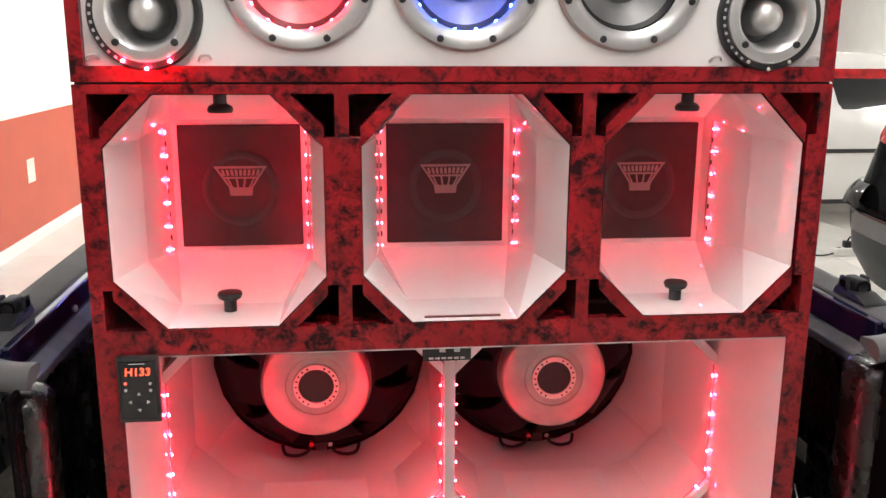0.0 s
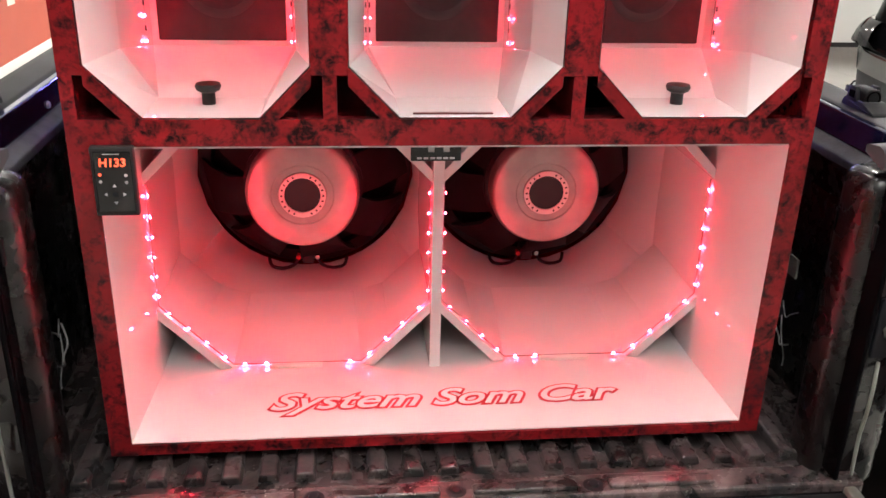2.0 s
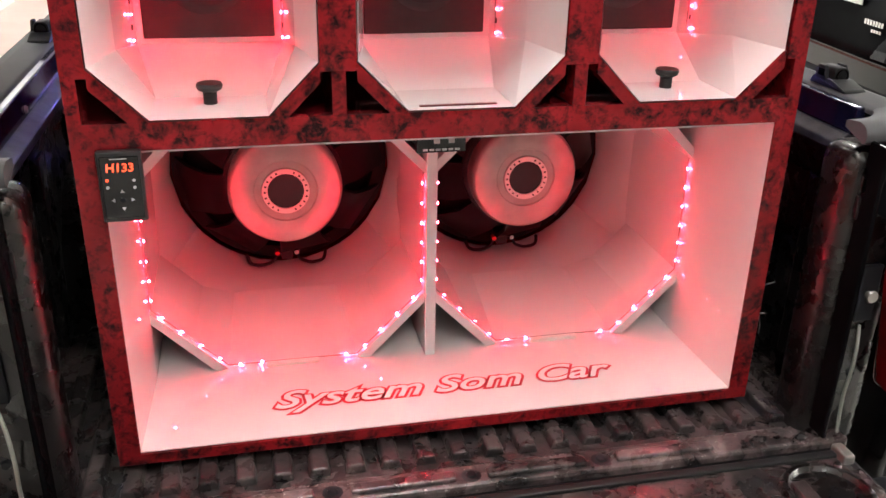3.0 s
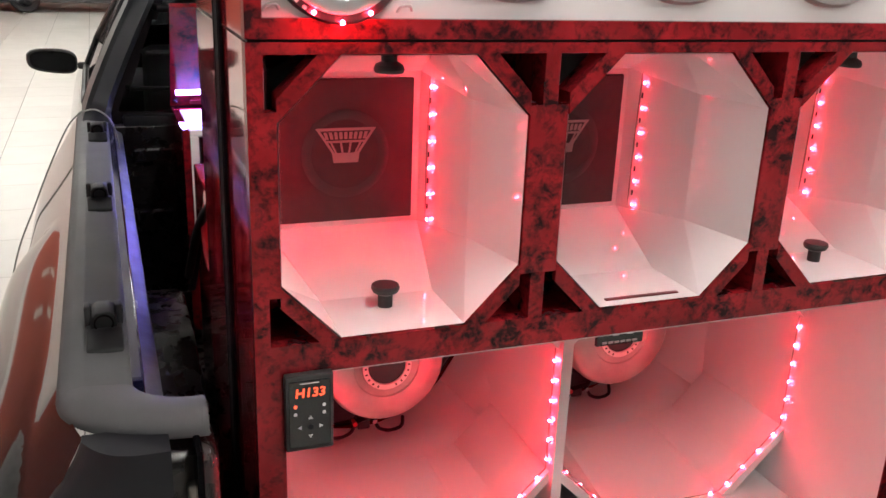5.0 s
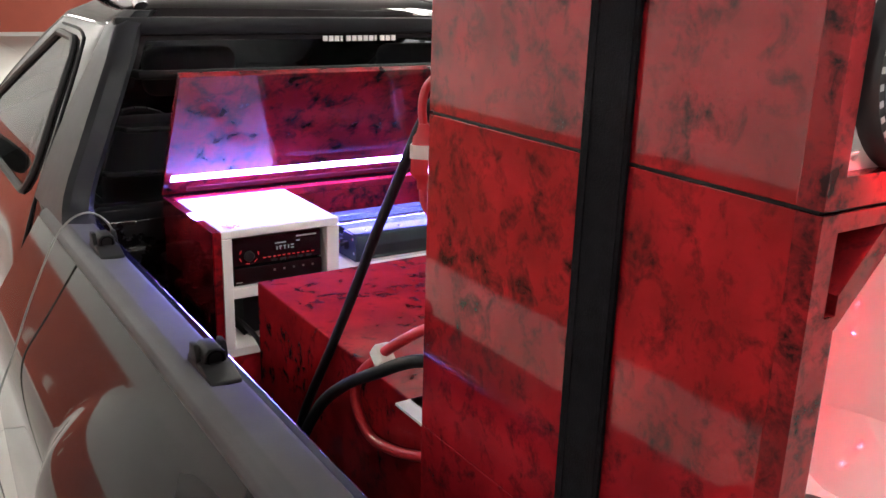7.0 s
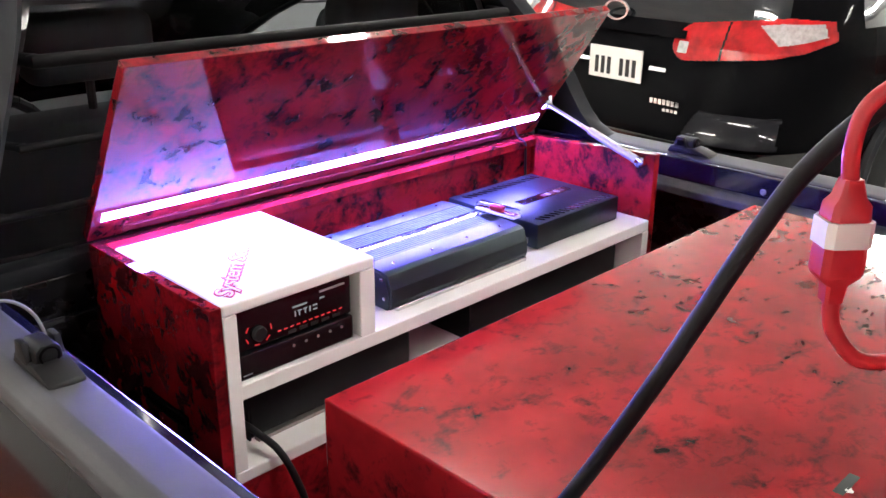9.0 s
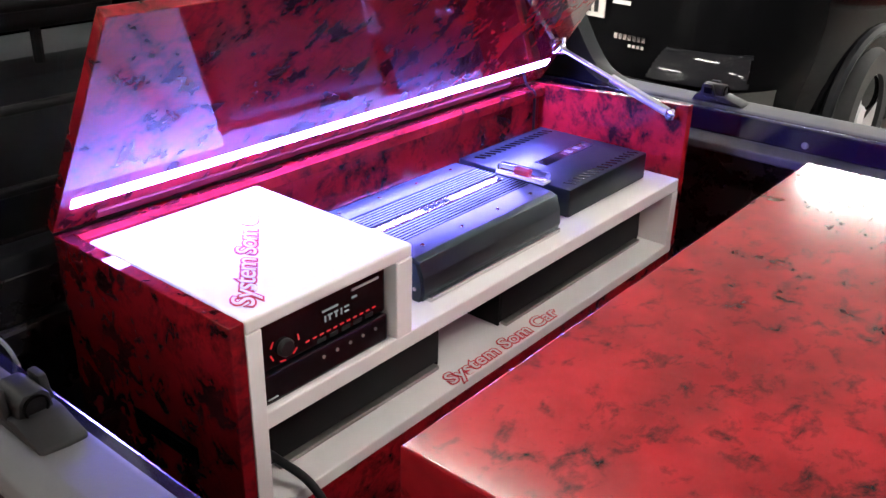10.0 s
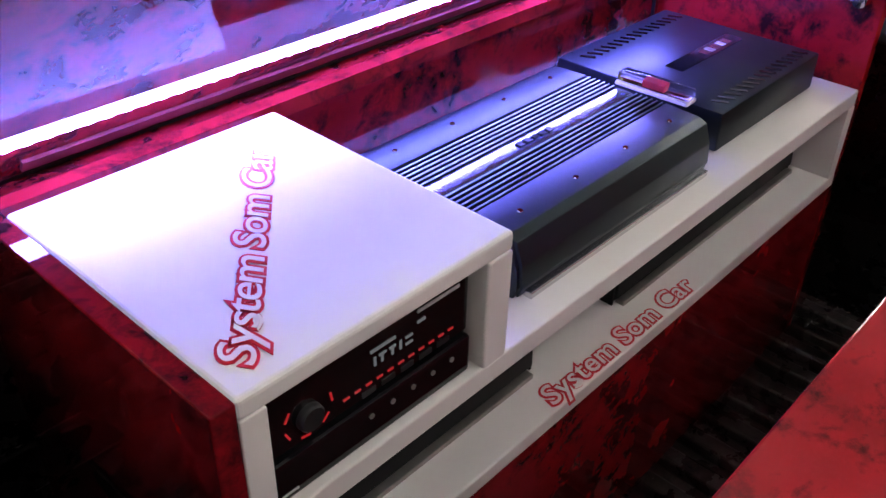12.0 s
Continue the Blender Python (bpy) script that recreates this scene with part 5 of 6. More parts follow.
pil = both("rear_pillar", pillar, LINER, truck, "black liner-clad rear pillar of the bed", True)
for i, ob in enumerate(pil):
    def put(name, b, mat, label="", smooth=False):
        part(name, mirror_x(b) if i else b, mat, ob, label, smooth)
    put("latch_plate", box(CX - 0.668, CX - 0.632, 1.138, 1.147, 0.80, 0.90, 0.003), DARK_TRIM)
    put("striker", lathe([(0, -0.016), (0.009, -0.016), (0.011, -0.012), (0.006, -0.010), (0.006, 0.004), (0, 0.004)], (CX - 0.648, 1.140, 0.850), "y", 14), MAGNET, "", True)
    put("latch_plate", box(CX - 0.614, CX - 0.598, 1.132, 1.147, 1.022, 1.050, 0.003), MAGNET, "bare metal striker plate")
    # near-black plate painted in place of the dark hole under the striker
    put("latch_plate", box(CX - 0.616, CX - 0.594, 1.138, 1.147, 0.980, 1.018, 0.003), AMP_DARK)
    put("screw", lathe([(0, -0.004), (0.006, -0.004), (0.008, 0.0)], (CX - 0.655, 1.145, 0.70), "y", 12), DARK_TRIM, "", True)
    put("painted_edge", box(CX - 0.606, CX - 0.598, 1.106, 1.146, BED_Z, 1.104, 0.003), PAINT_BLACK, "glossy blue-black jamb edge")
    put("gate_cable", tube([(CX - 0.652, 1.145, 0.79), (CX - 0.640, 1.125, 0.765), (CX - 0.636, 1.12, 0.72), (CX - 0.64, 1.13, 0.665), (CX - 0.635, 1.12, 0.60)], 0.003, 7), GREY_CABLE, "", True)
single("plastic_tag", box(0.797, 0.801, 1.392, 1.424, 0.816, 0.852, 0.0008), GREY_CABLE, "small pale grey plastic tag on the bed side wall", "tag")
for s in (-1, 1):
    x = CX + s * (BIN - 0.018)
    tie = thing("tie_wire", (x, 1.40, 0.70), "thin bent pale wires on the bed side wall", "wire", "bed side wires")
    part("strand", tube([(x, 1.430, 0.755), (x - s * 0.004, 1.405, 0.735), (x - s * 0.010, 1.380, 0.752), (x - s * 0.006, 1.362, 0.765)], 0.0013, 6), GREY_INK, tie, smooth=True)
    part("strand", tube([(x, 1.438, 0.742), (x - s * 0.012, 1.420, 0.715), (x - s * 0.004, 1.415, 0.690), (x - s * 0.010, 1.395, 0.684), (x - s * 0.004, 1.378, 0.692)], 0.0016, 6), GREY_INK, tie, smooth=True)
    part("strand", tube([(x, 1.425, 0.728), (x - s * 0.008, 1.400, 0.700), (x - s * 0.002, 1.390, 0.662), (x, 1.392, 0.640)], 0.0012, 6), GREY_INK, tie, smooth=True)


def tail_lamp():
    return prism([(CX - 0.780, 0.68), (CX - 0.695, 0.68), (CX - 0.655, 0.985), (CX - 0.770, 1.02)], "y", 1.095, 1.142, bevel=0.010)


lamps = both("tail_lamp", tail_lamp, LENS_DARK, truck, "red tail lamp", True)
for i, ob in enumerate(lamps):
    b = lathe([(0.036, 0.004), (0.036, -0.004), (0.030, -0.006), (0.0, -0.006)], (CX - 0.715, 1.094, 0.885), "y", 28)
    part("reflector", b if i == 0 else mirror_x(b), RED_DARK, ob, smooth=True)


def lamp_cover():
    """Smooth moulded trim between the rail end and the tail lamp, rolled back at its outer side."""
    bm = bmesh.new()
    grid = []
    for j in range(9):
        v = j / 8
        row = []
        for i in range(11):
            u = i / 10
            x = (CX - 0.712 - 0.046 * v ** 1.4) * (1 - u) + (CX - 0.629) * u
            z = 1.108 * (1 - v) + (1.030 - 0.040 * u) * v
            row.append(bm.verts.new((x, 1.106 + 0.042 * (1 - u) ** 4 + 0.006 * (1 - v) ** 2, z)))
        grid.append(row)
    for j in range(8):
        for i in range(10):
            bm.faces.new((grid[j][i], grid[j][i + 1], grid[j + 1][i + 1], grid[j + 1][i]))
    back = bmesh.ops.extrude_face_region(bm, geom=bm.faces[:])
    for v in back["geom"]:
        if isinstance(v, bmesh.types.BMVert):
            v.co.y = 1.168
    return bm


both("lamp_cover", lamp_cover, DARK_TRIM, truck, "dark grey trim above the tail lamp", True)

# tailgate, folded down flat
TG0, TG1, TZ = 0.640, 1.108, 0.578
gate = part("tailgate", box(CX - 0.645, CX + 0.645, TG0, TG1, TZ - 0.060, TZ, 0.010), FLOOR_LINER, truck, "lowered black tailgate with ribbed inner face")
part("hinge_rod", tube([(CX - 0.63, 1.113, TZ - 0.014), (CX + 0.63, 1.113, TZ - 0.014)], 0.009, 12), BLACK_GLOSS, gate, smooth=True)
part("seal", box(CX - 0.62, CX + 0.62, 1.082, 1.098, TZ - 0.002, TZ + 0.006, 0.003), RUBBER, gate)
for k in range(-9, 10):
    x = CX + k * 0.0565
    part("gate_rib", prism([(x - 0.017, TZ - 0.001), (x - 0.012, TZ + 0.010), (x + 0.012, TZ + 0.010), (x + 0.017, TZ - 0.001)], "y", 0.72, 1.030, bevel=0.002), FLOOR_LINER, gate)
for s in (-1, 1):
    part("corner_bracket", box(CX + s * 0.624 - 0.010, CX + s * 0.624 + 0.010, 1.062, 1.102, TZ - 0.02, TZ + 0.016, 0.004), MAGNET, gate, "bare metal corner bracket")
    part("gate_dish", lathe([(0.075, 0.001), (0.070, 0.008), (0.062, 0.009), (0.056, 0.002), (0.0, 0.001)], (CX + s * 0.545, 1.00, TZ), "z", 32), LINER, gate, smooth=True)
    part("gate_bolt", lathe([(0, 0.005), (0.006, 0.005), (0.008, 0)], (CX + s * 0.60, 1.06, TZ + 0.002), "z", 12), CHROME, gate, smooth=True)
bumper = prism([(0.98, 0.36), (1.12, 0.34), (1.12, 0.50), (0.97, 0.52), (0.955, 0.45)], "x", CX - 0.80, CX + 0.80, bevel=0.02)
part("rear_bumper", bumper, DARK_TRIM, truck, "dark grey rear bumper", True)
# front bulkhead of the bed
bulk = part("bulkhead", box(CX - 0.66, CX + 0.66, BED_Y1 - 0.03, BED_Y1 + 0.005, BED_Z - 0.03, 1.085, 0.006), LINER, truck, "black bed bulkhead")
part("bulkhead_rib", box(CX - 0.60, CX + 0.60, BED_Y1 - 0.045, BED_Y1 - 0.03, 0.98, 1.02, 0.006), LINER, bulk)
part("bulkhead_rib", box(CX - 0.60, CX + 0.60, BED_Y1 - 0.045, BED_Y1 - 0.03, 0.78, 0.84, 0.006), LINER, bulk)
part("chassis", box(CX - 0.42, CX + 0.42, 1.2, 5.2, 0.24, 0.52, 0.03), DARK_TRIM, truck)


# ---------------------------------------------------------------- car bodies by stacked rounded outlines
def table(rows, z):
    for (z0, *a), (z1, *b) in zip(rows, rows[1:]):
        if z0 <= z <= z1:
            t = (z - z0) / (z1 - z0)
            t = t * t * (3 - 2 * t) if len(rows) > 40 else t
            return [p + (q - p) * t for p, q in zip(a, b)]
    return list((rows[0] if z < rows[0][0] else rows[-1])[1:])


def outline(rows, z, n, power, grow=0.0):
    """One level of a body: rounded outline from tail to nose; rows of z, tail, nose, half width."""
    u0, u1, w = table(rows, z)
    hu, cu = (u1 - u0) / 2 + grow, (u0 + u1) / 2
    pts = []
    for k in range(n):
        a = 2 * math.pi * k / n
        c, s = math.cos(a), math.sin(a)
        # square the parameter so that points gather at the corners
        m = max(abs(c), abs(s))
        q = (abs(c / m) ** power + abs(s / m) ** power) ** (1 / power)
        pts.append((cu + hu * c / m / q, (w + grow) * s / m / q))
    return pts


def car_shell(name, rows, levels, n, power, place, window, parent, body_mat, glass_mat, label="", thick=0.0, grow=0.0):
    """Body and panes: window(u, v, z) says which faces are glass."""
    body, panes, glazed = bmesh.new(), {}, {}
    rings = [outline(rows, z, n, power) for z in levels]
    vb = [[body.verts.new(place(u, v, z)) for u, v in r] for r, z in zip(rings, levels)]
    for j in range(len(levels) - 1):
        for i in range(n):
            i2 = (i + 1) % n
            u = sum(rings[a][b][0] for a in (j, j + 1) for b in (i, i2)) / 4
            v = sum(rings[a][b][1] for a in (j, j + 1) for b in (i, i2)) / 4
            z = (levels[j] + levels[j + 1]) / 2
            key = window(u, v, z) if window else 0
            if key:
                pane = panes.setdefault(key, bmesh.new())
                vs = []
                for jj, ii in ((j, i), (j, i2), (j + 1, i2), (j + 1, i)):
                    if (key, jj, ii) not in glazed:
                        glazed[(key, jj, ii)] = pane.verts.new(place(*rings[jj][ii], levels[jj]))
                    vs.append(glazed[(key, jj, ii)])
                pane.faces.new(vs)
            else:
                body.faces.new((vb[j][i], vb[j][i2], vb[j + 1][i2], vb[j + 1][i]))
    body.faces.new(vb[-1])
    body.faces.new(vb[0][::-1])
    bmesh.ops.delete(body, geom=[v for v in body.verts if not v.link_faces], context="VERTS")
    ob = part(name, body, body_mat, parent, label, True)
    for key, pane in panes.items():
        part("window", pane, glass_mat[key] if isinstance(glass_mat, dict) else glass_mat, ob, "dark car window", True)
    return ob


# cab: tail at y = 2.95
CAB = [(0.30, 2.96, 5.45, 0.76), (0.60, 2.95, 5.62, 0.80), (0.86, 2.95, 5.60, 0.80), (0.95, 2.95, 5.35, 0.775), (1.05, 2.95, 4.65, 0.735), (1.10, 2.95, 4.52, 0.718), (1.30, 2.975, 4.12, 0.630), (1.44, 3.00, 3.80, 0.565), (1.51, 3.02, 3.60, 0.530), (1.545, 3.06, 3.50, 0.47), (1.565, 3.18, 3.42, 0.37)]


SIDE_WIN = [(3.285, 1.165), (3.335, 1.380), (3.50, 1.384), (4.02, 1.165)]     # side window outline before rounding


def to_edge(p, poly):
    """Signed distance to a convex outline, negative inside."""
    best, inside = 9.0, True
    q = Vector(p)
    for a, b in zip(poly, poly[1:] + poly[:1]):
        a, b = Vector(a), Vector(b)
        d = b - a
        t = max(0.0, min(1.0, (q - a).dot(d) / d.dot(d)))
        best = min(best, (q - a - d * t).length)
        inside = inside and d.x * (q - a).y - d.y * (q - a).x <= 0
    return -best if inside else best


def cab_window(u, v, z):
    if 1.12 < z < 1.475 and u < 3.06 and abs(v) < table(CAB, z)[2] - 0.085:
        return "rear"
    if abs(v) > table(CAB, z)[2] - 0.05 and to_edge((u, z), SIDE_WIN) < 0.072:
        return "west" if v < 0 else "east"
    return "front" if 1.10 < z < 1.47 and u > table(CAB, z)[1] - 0.12 and abs(v) < table(CAB, z)[2] - 0.07 else 0


levels = [0.30, 0.45, 0.60, 0.75, 0.86, 0.92, 0.98, 1.04, 1.07] + [1.085 + 0.0104 * k for k in range(39)] + [1.495, 1.51, 1.53, 1.545, 1.558, 1.565]
cab = car_shell("cab", CAB, levels, 480, 14, lambda u, v, z: (CX + v, u, z), cab_window, truck, PAINT, {"rear": GLASS, "front": GLASS, "west": GLASS, "east": GLASS}, "glossy black cab")


def side_path(grow):
    """Rounded outline of the side window, laid on the cab's side."""
    out = []
    c = Vector((sum(p[0] for p in SIDE_WIN) / 4, sum(p[1] for p in SIDE_WIN) / 4))
    n = len(SIDE_WIN)
    for k in range(n):
        p0, p1, p2 = (Vector(SIDE_WIN[(k + q) % n]) for q in (-1, 0, 1))
        e0, e1 = (p1 - p0).normalized(), (p2 - p1).normalized()
        n0, n1 = Vector((-e0.y, e0.x)), Vector((-e1.y, e1.x))
        for t in range(6):
            d = n0.lerp(n1, t / 5).normalized() * grow
            out.append(p1 + d)
        for t in range(1, 8):
            out.append((p1 + n1 * grow).lerp(p2 + n1 * grow, t / 8))
    return [(CX - table(CAB, z)[2] - 0.001, u, z) for u, z in out + out[:1]]


both("window_seal", lambda: tube(side_path(0.073), 0.011, 8, steps=1), RUBBER, cab, "black rubber window seal", True)
both("door_gap", lambda: tube([(CX - table(CAB, z)[2] - 0.0005, u, z) for u, z in ((3.12, 0.50), (3.11, 0.80), (3.115, 1.05), (3.16, 1.30), (3.215, 1.44), (3.26, 1.468), (3.34, 1.478), (3.52, 1.480))], 0.004, 6), RUBBER, cab, "dark door gap", True)


def pillar_trim():
    """Trim of the rear pillar, sweeping out at its foot on to the bed rail."""
    rings = []
    for z, y, w in ((1.124, 2.730, 0.722), (1.134, 2.765, 0.718), (1.150, 2.790, 0.712), (1.175, 2.808, 0.703), (1.21, 2.822, 0.688), (1.27, 2.838, 0.660), (1.35, 2.872, 0.620), (1.44, 2.930, 0.570), (1.50, 2.985, 0.538), (1.535, 3.02, 0.495)):
        rings.append([(CX - w - 0.003, 3.06, z), (CX - w - 0.001, y + 0.012, z), (CX - w + 0.012, y, z), (CX - w + 0.050, y + 0.006, z), (CX - w + 0.066, y + 0.030, z), (CX - w + 0.066, 3.04, z), (CX - w + 0.030, 3.06, z)])
    return loft(rings, cap=True)


both("pillar_trim", pillar_trim, DARK_TRIM, cab, "dark grey pillar trim", True)
part("roof_trim", box(CX - 0.535, CX + 0.535, 3.000, 3.03, 1.482, 1.522, 0.008), DARK_TRIM, cab, smooth=True)
guard = part("window_guard", tube([(CX - 0.515, 2.985, 1.402), (CX - 0.500, 2.940, 1.402), (CX - 0.46, 2.925, 1.402), (CX, 2.925, 1.402), (CX + 0.46, 2.925, 1.402), (CX + 0.500, 2.940, 1.402), (CX + 0.515, 2.985, 1.402)], 0.0105, 12), GUARD, cab, "black window guard bars", True)
for z, hw in ((1.282, 0.555), (1.185, 0.60)):
    part("guard_bar", tube([(CX - hw, 2.970, z), (CX - hw + 0.02, 2.935, z), (CX - hw + 0.06, 2.925, z), (CX, 2.925, z), (CX + hw - 0.06, 2.925, z), (CX + hw - 0.02, 2.935, z), (CX + hw, 2.970, z)], 0.0065, 12), GUARD, guard, smooth=True)
part("ledge", box(CX - 0.62, CX + 0.62, 2.915, 2.96, 1.075, 1.110, 0.008), DARK_TRIM, cab, smooth=True)
both("roof_rail", lambda: tube([(CX - 0.47, 3.02, 1.545), (CX - 0.475, 3.06, 1.585), (CX - 0.470, 3.2, 1.598), (CX - 0.460, 3.42, 1.595), (CX - 0.45, 3.50, 1.54)], 0.016, 12), SILVER, cab, "silver roof rail", True)
for k in range(13):
    w = 0.012 if k not in (3, 9) else 0.005
    part("window_print", box(0.122 + 0.0162 * k, 0.122 + 0.0162 * k + w, 2.978, 2.981, 1.466, 1.479), WHITE_INK, cab)


def mirror_outline(g):
    """Rounded, slightly drooping outline of a wing mirror."""
    pts = []
    for k in range(28):
        a = 2 * math.pi * k / 28
        c, s = math.cos(a), math.sin(a)
        u = math.copysign(abs(c) ** 0.65, c)
        w = math.copysign(abs(s) ** 0.65, s)
        pts.append((-0.686 + (0.098 + g) * u, 1.087 + (0.050 + g) * w * (1.0 + 0.10 * u) - 0.010 * u))
    return pts


def wing():
    def ring(y, g):
        return [(x, y, z) for x, z in mirror_outline(g)]
    return loft([ring(4.40, -0.03), ring(4.38, -0.008), ring(4.34, 0.0), ring(4.325, -0.002), ring(4.32, -0.008)], cap=True)


SWING = Matrix.Translation((-0.686, 4.33, 0)) @ Matrix.Rotation(radians(13), 4, "Z") @ Matrix.Translation((0.686, -4.33, 0))
mir = both("wing_mirror", lambda: moved(wing(), SWING), BLACK, cab, "black wing mirror", True)
for i, ob in enumerate(mir):
    b = prism(mirror_outline(-0.010), "y", 4.3165, 4.3195)
    moved(b, SWING)
    part("mirror_glass", mirror_x(b) if i else b, MIRROR, ob)
    b = box(-0.592, -0.515, 4.345, 4.375, 1.050, 1.078, 0.006)
    part("mirror_arm", mirror_x(b) if i else b, BLACK, ob, smooth=True)
# seats and wheel behind the glass
for s in (-1, 1):
    x = CX + s * 0.33
    seat = part("seat", prism([(3.10, 0.75), (3.26, 0.75), (3.20, 1.28), (3.08, 1.28)], "x", x - 0.22, x + 0.22, bevel=0.03), UPHOLSTERY, cab, smooth=True)
    part("headrest", box(x - 0.115, x + 0.115, 3.09, 3.17, 1.33, 1.45, 0.03, seg=3), UPHOLSTERY, seat, smooth=True)
    part("headrest_post", tube([(x, 3.13, 1.26), (x, 3.13, 1.35)], 0.008, 8), BLACK, seat)
sw = bmesh.new()
for k in range(28):
    a, b = 2 * math.pi * k / 28, 2 * math.pi * (k + 1) / 28
    tube([(CX - 0.33 + 0.18 * math.cos(a), 3.72 - 0.06 * math.sin(a), 1.05 + 0.17 * math.sin(a)), (CX - 0.33 + 0.18 * math.cos(b), 3.72 - 0.06 * math.sin(b), 1.05 + 0.17 * math.sin(b))], 0.014, 8, sw)
part("steering_wheel", sw, BLACK, cab, smooth=True)
part("dashboard", box(CX - 0.68, CX + 0.68, 3.82, 4.40, 0.75, 1.06, 0.05), BLACK, cab, smooth=True)

# thin cable over the rail
single("antenna_cable", tube([(-0.468, 2.66, 0.99), (-0.475, 2.66, 1.09), (-0.49, 2.66, 1.15), (-0.53, 2.655, 1.178), (-0.58, 2.65, 1.15), (-0.63, 2.64, 1.06), (-0.68, 2.62, 0.95), (-0.74, 2.60, 0.80), (-0.80, 2.55, 0.50), (-0.84, 2.45, 0.2), (-0.86, 2.30, 0.012), (-0.90, 2.0, 0.012), (-1.0, 1.6, 0.012)], 0.0021, 8), GREY_CABLE, "thin grey cable hanging over the bed rail to the floor", "cable", smooth=True)

# ---------------------------------------------------------------- parked cars
def number_plate(parent, place, u, z, w=0.40, h=0.13):
    def quad(v0, v1, z0, z1, d):
        return loft([[place(u - d, v0, z0), place(u - d, v1, z0), place(u - d, v1, z1), place(u - d, v0, z1)], [place(u - d + 0.006, v0, z0), place(u - d + 0.006, v1, z0), place(u - d + 0.006, v1, z1), place(u - d + 0.006, v0, z1)]], cap=True)
    pl = part("number_plate", quad(-w / 2, w / 2, z - h / 2, z + h / 2, 0.010), PAPER, parent, "pale number plate with dark bars")
    for k in range(7):
        if k == 3:
            continue
        v = -w / 2 + 0.035 + k * (w - 0.07) / 6.6
        part("plate_bar", quad(v, v + w * 0.065, z - h * 0.36, z + h * 0.18, 0.0125), BLACK, pl)
    return pl


# black SUV: tail at x = 2.72, right side at y = 3.02
suv = thing("suv", (4.9, 4.02, 0.0), "glossy black SUV with red tail lamps parked beside the truck", "car")
SUV_Y = 4.03
SUV = [(0.22, 2.80, 7.25, 0.86), (0.40, 2.70, 7.35, 0.93), (0.62, 2.68, 7.38, 0.945), (0.78, 2.72, 7.36, 0.95), (0.92, 2.76, 7.30, 0.945), (1.05, 2.80, 6.45, 0.93), (1.18, 2.86, 6.10, 0.89), (1.40, 3.02, 5.75, 0.80), (1.58, 3.12, 5.40, 0.72), (1.68, 3.25, 5.15, 0.64), (1.72, 3.60, 4.90, 0.5)]


SUV_TURN = Matrix.Translation((2.715, 3.085, 0)) @ Matrix.Rotation(radians(-6), 4, "Z") @ Matrix.Translation((-2.75, -3.05, 0))


def at_suv(u, v, z):
    p = SUV_TURN @ Vector((u, SUV_Y + v, z))
    return (p.x, p.y, p.z)


def suv_window(u, v, z):
    if not 1.14 < z < 1.58:
        return False
    if u < 3.2 and abs(v) < table(SUV, z)[2] - 0.13:
        return True
    return abs(v) > table(SUV, z)[2] - 0.03 and 3.35 < u < 5.6 and abs(u - 4.05) > 0.04 and abs(u - 5.0) > 0.04


lv = [0.22, 0.30, 0.40, 0.50, 0.62, 0.70, 0.78, 0.85, 0.92, 0.98, 1.05, 1.11, 1.14, 1.18, 1.25, 1.33, 1.40, 1.49, 1.58, 1.63, 1.68, 1.72]
suv_body = car_shell("body", SUV, lv, 200, 7, at_suv, suv_window, suv, PAINT_BLACK, GLASS_DARK, "glossy black body")


def shell_patch(rows, place, z0, z1, v0, v1, side_u, grow, n=200, power=7, steps=8, shape=None):
    """A patch of the body's skin, set slightly proud, between two heights and two angles round the tail corner."""
    bm = bmesh.new()
    zs = [z0 + (z1 - z0) * k / steps for k in range(steps + 1)]
    rings = []
    for z in zs:
        r = outline(rows, z, n, power, grow(z) if callable(grow) else grow)
        rings.append([(u, v, z) for u, v in r])
    keep = {}
    for j in range(steps):
        for i in range(n):
            q = [rings[j][i], rings[j][(i + 1) % n], rings[j + 1][(i + 1) % n], rings[j + 1][i]]
            u, v = sum(p[0] for p in q) / 4, sum(p[1] for p in q) / 4
            if u < side_u and v0 < v < v1 and (shape is None or shape(u, v, sum(p[2] for p in q) / 4)):
                vs = []
                for jj, ii in ((j, i), (j, (i + 1) % n), (j + 1, (i + 1) % n), (j + 1, i)):
                    if (jj, ii) not in keep:
                        keep[(jj, ii)] = bm.verts.new(place(*rings[jj][ii]))
                    vs.append(keep[(jj, ii)])
                bm.faces.new(vs)
    return bm


def lens(u, v, z):
    """Almond outline of a tail lamp that rises towards the side."""
    a = (abs(v) - 0.27) / 0.64 + max(0.0, u - 2.95) * 0.9
    mid, half = 1.055 + 0.075 * min(a, 1.2), 0.082 * max(0.0, min(1.0, a * 9)) ** 0.5 * max(0.0, 1.0 - max(0.0, a - 0.75) * 1.5)
    return abs(z - mid) < half


def clear(u, v, z):
    a = (abs(v) - 0.27) / 0.64 + max(0.0, u - 2.95) * 0.9
    return abs(z - (1.07 + 0.075 * min(a, 1.2))) < 0.045 * max(0.0, 1.0 - max(0.0, a - 0.75) * 1.2) and a > 0.72 - (z - 1.1) * 1.9


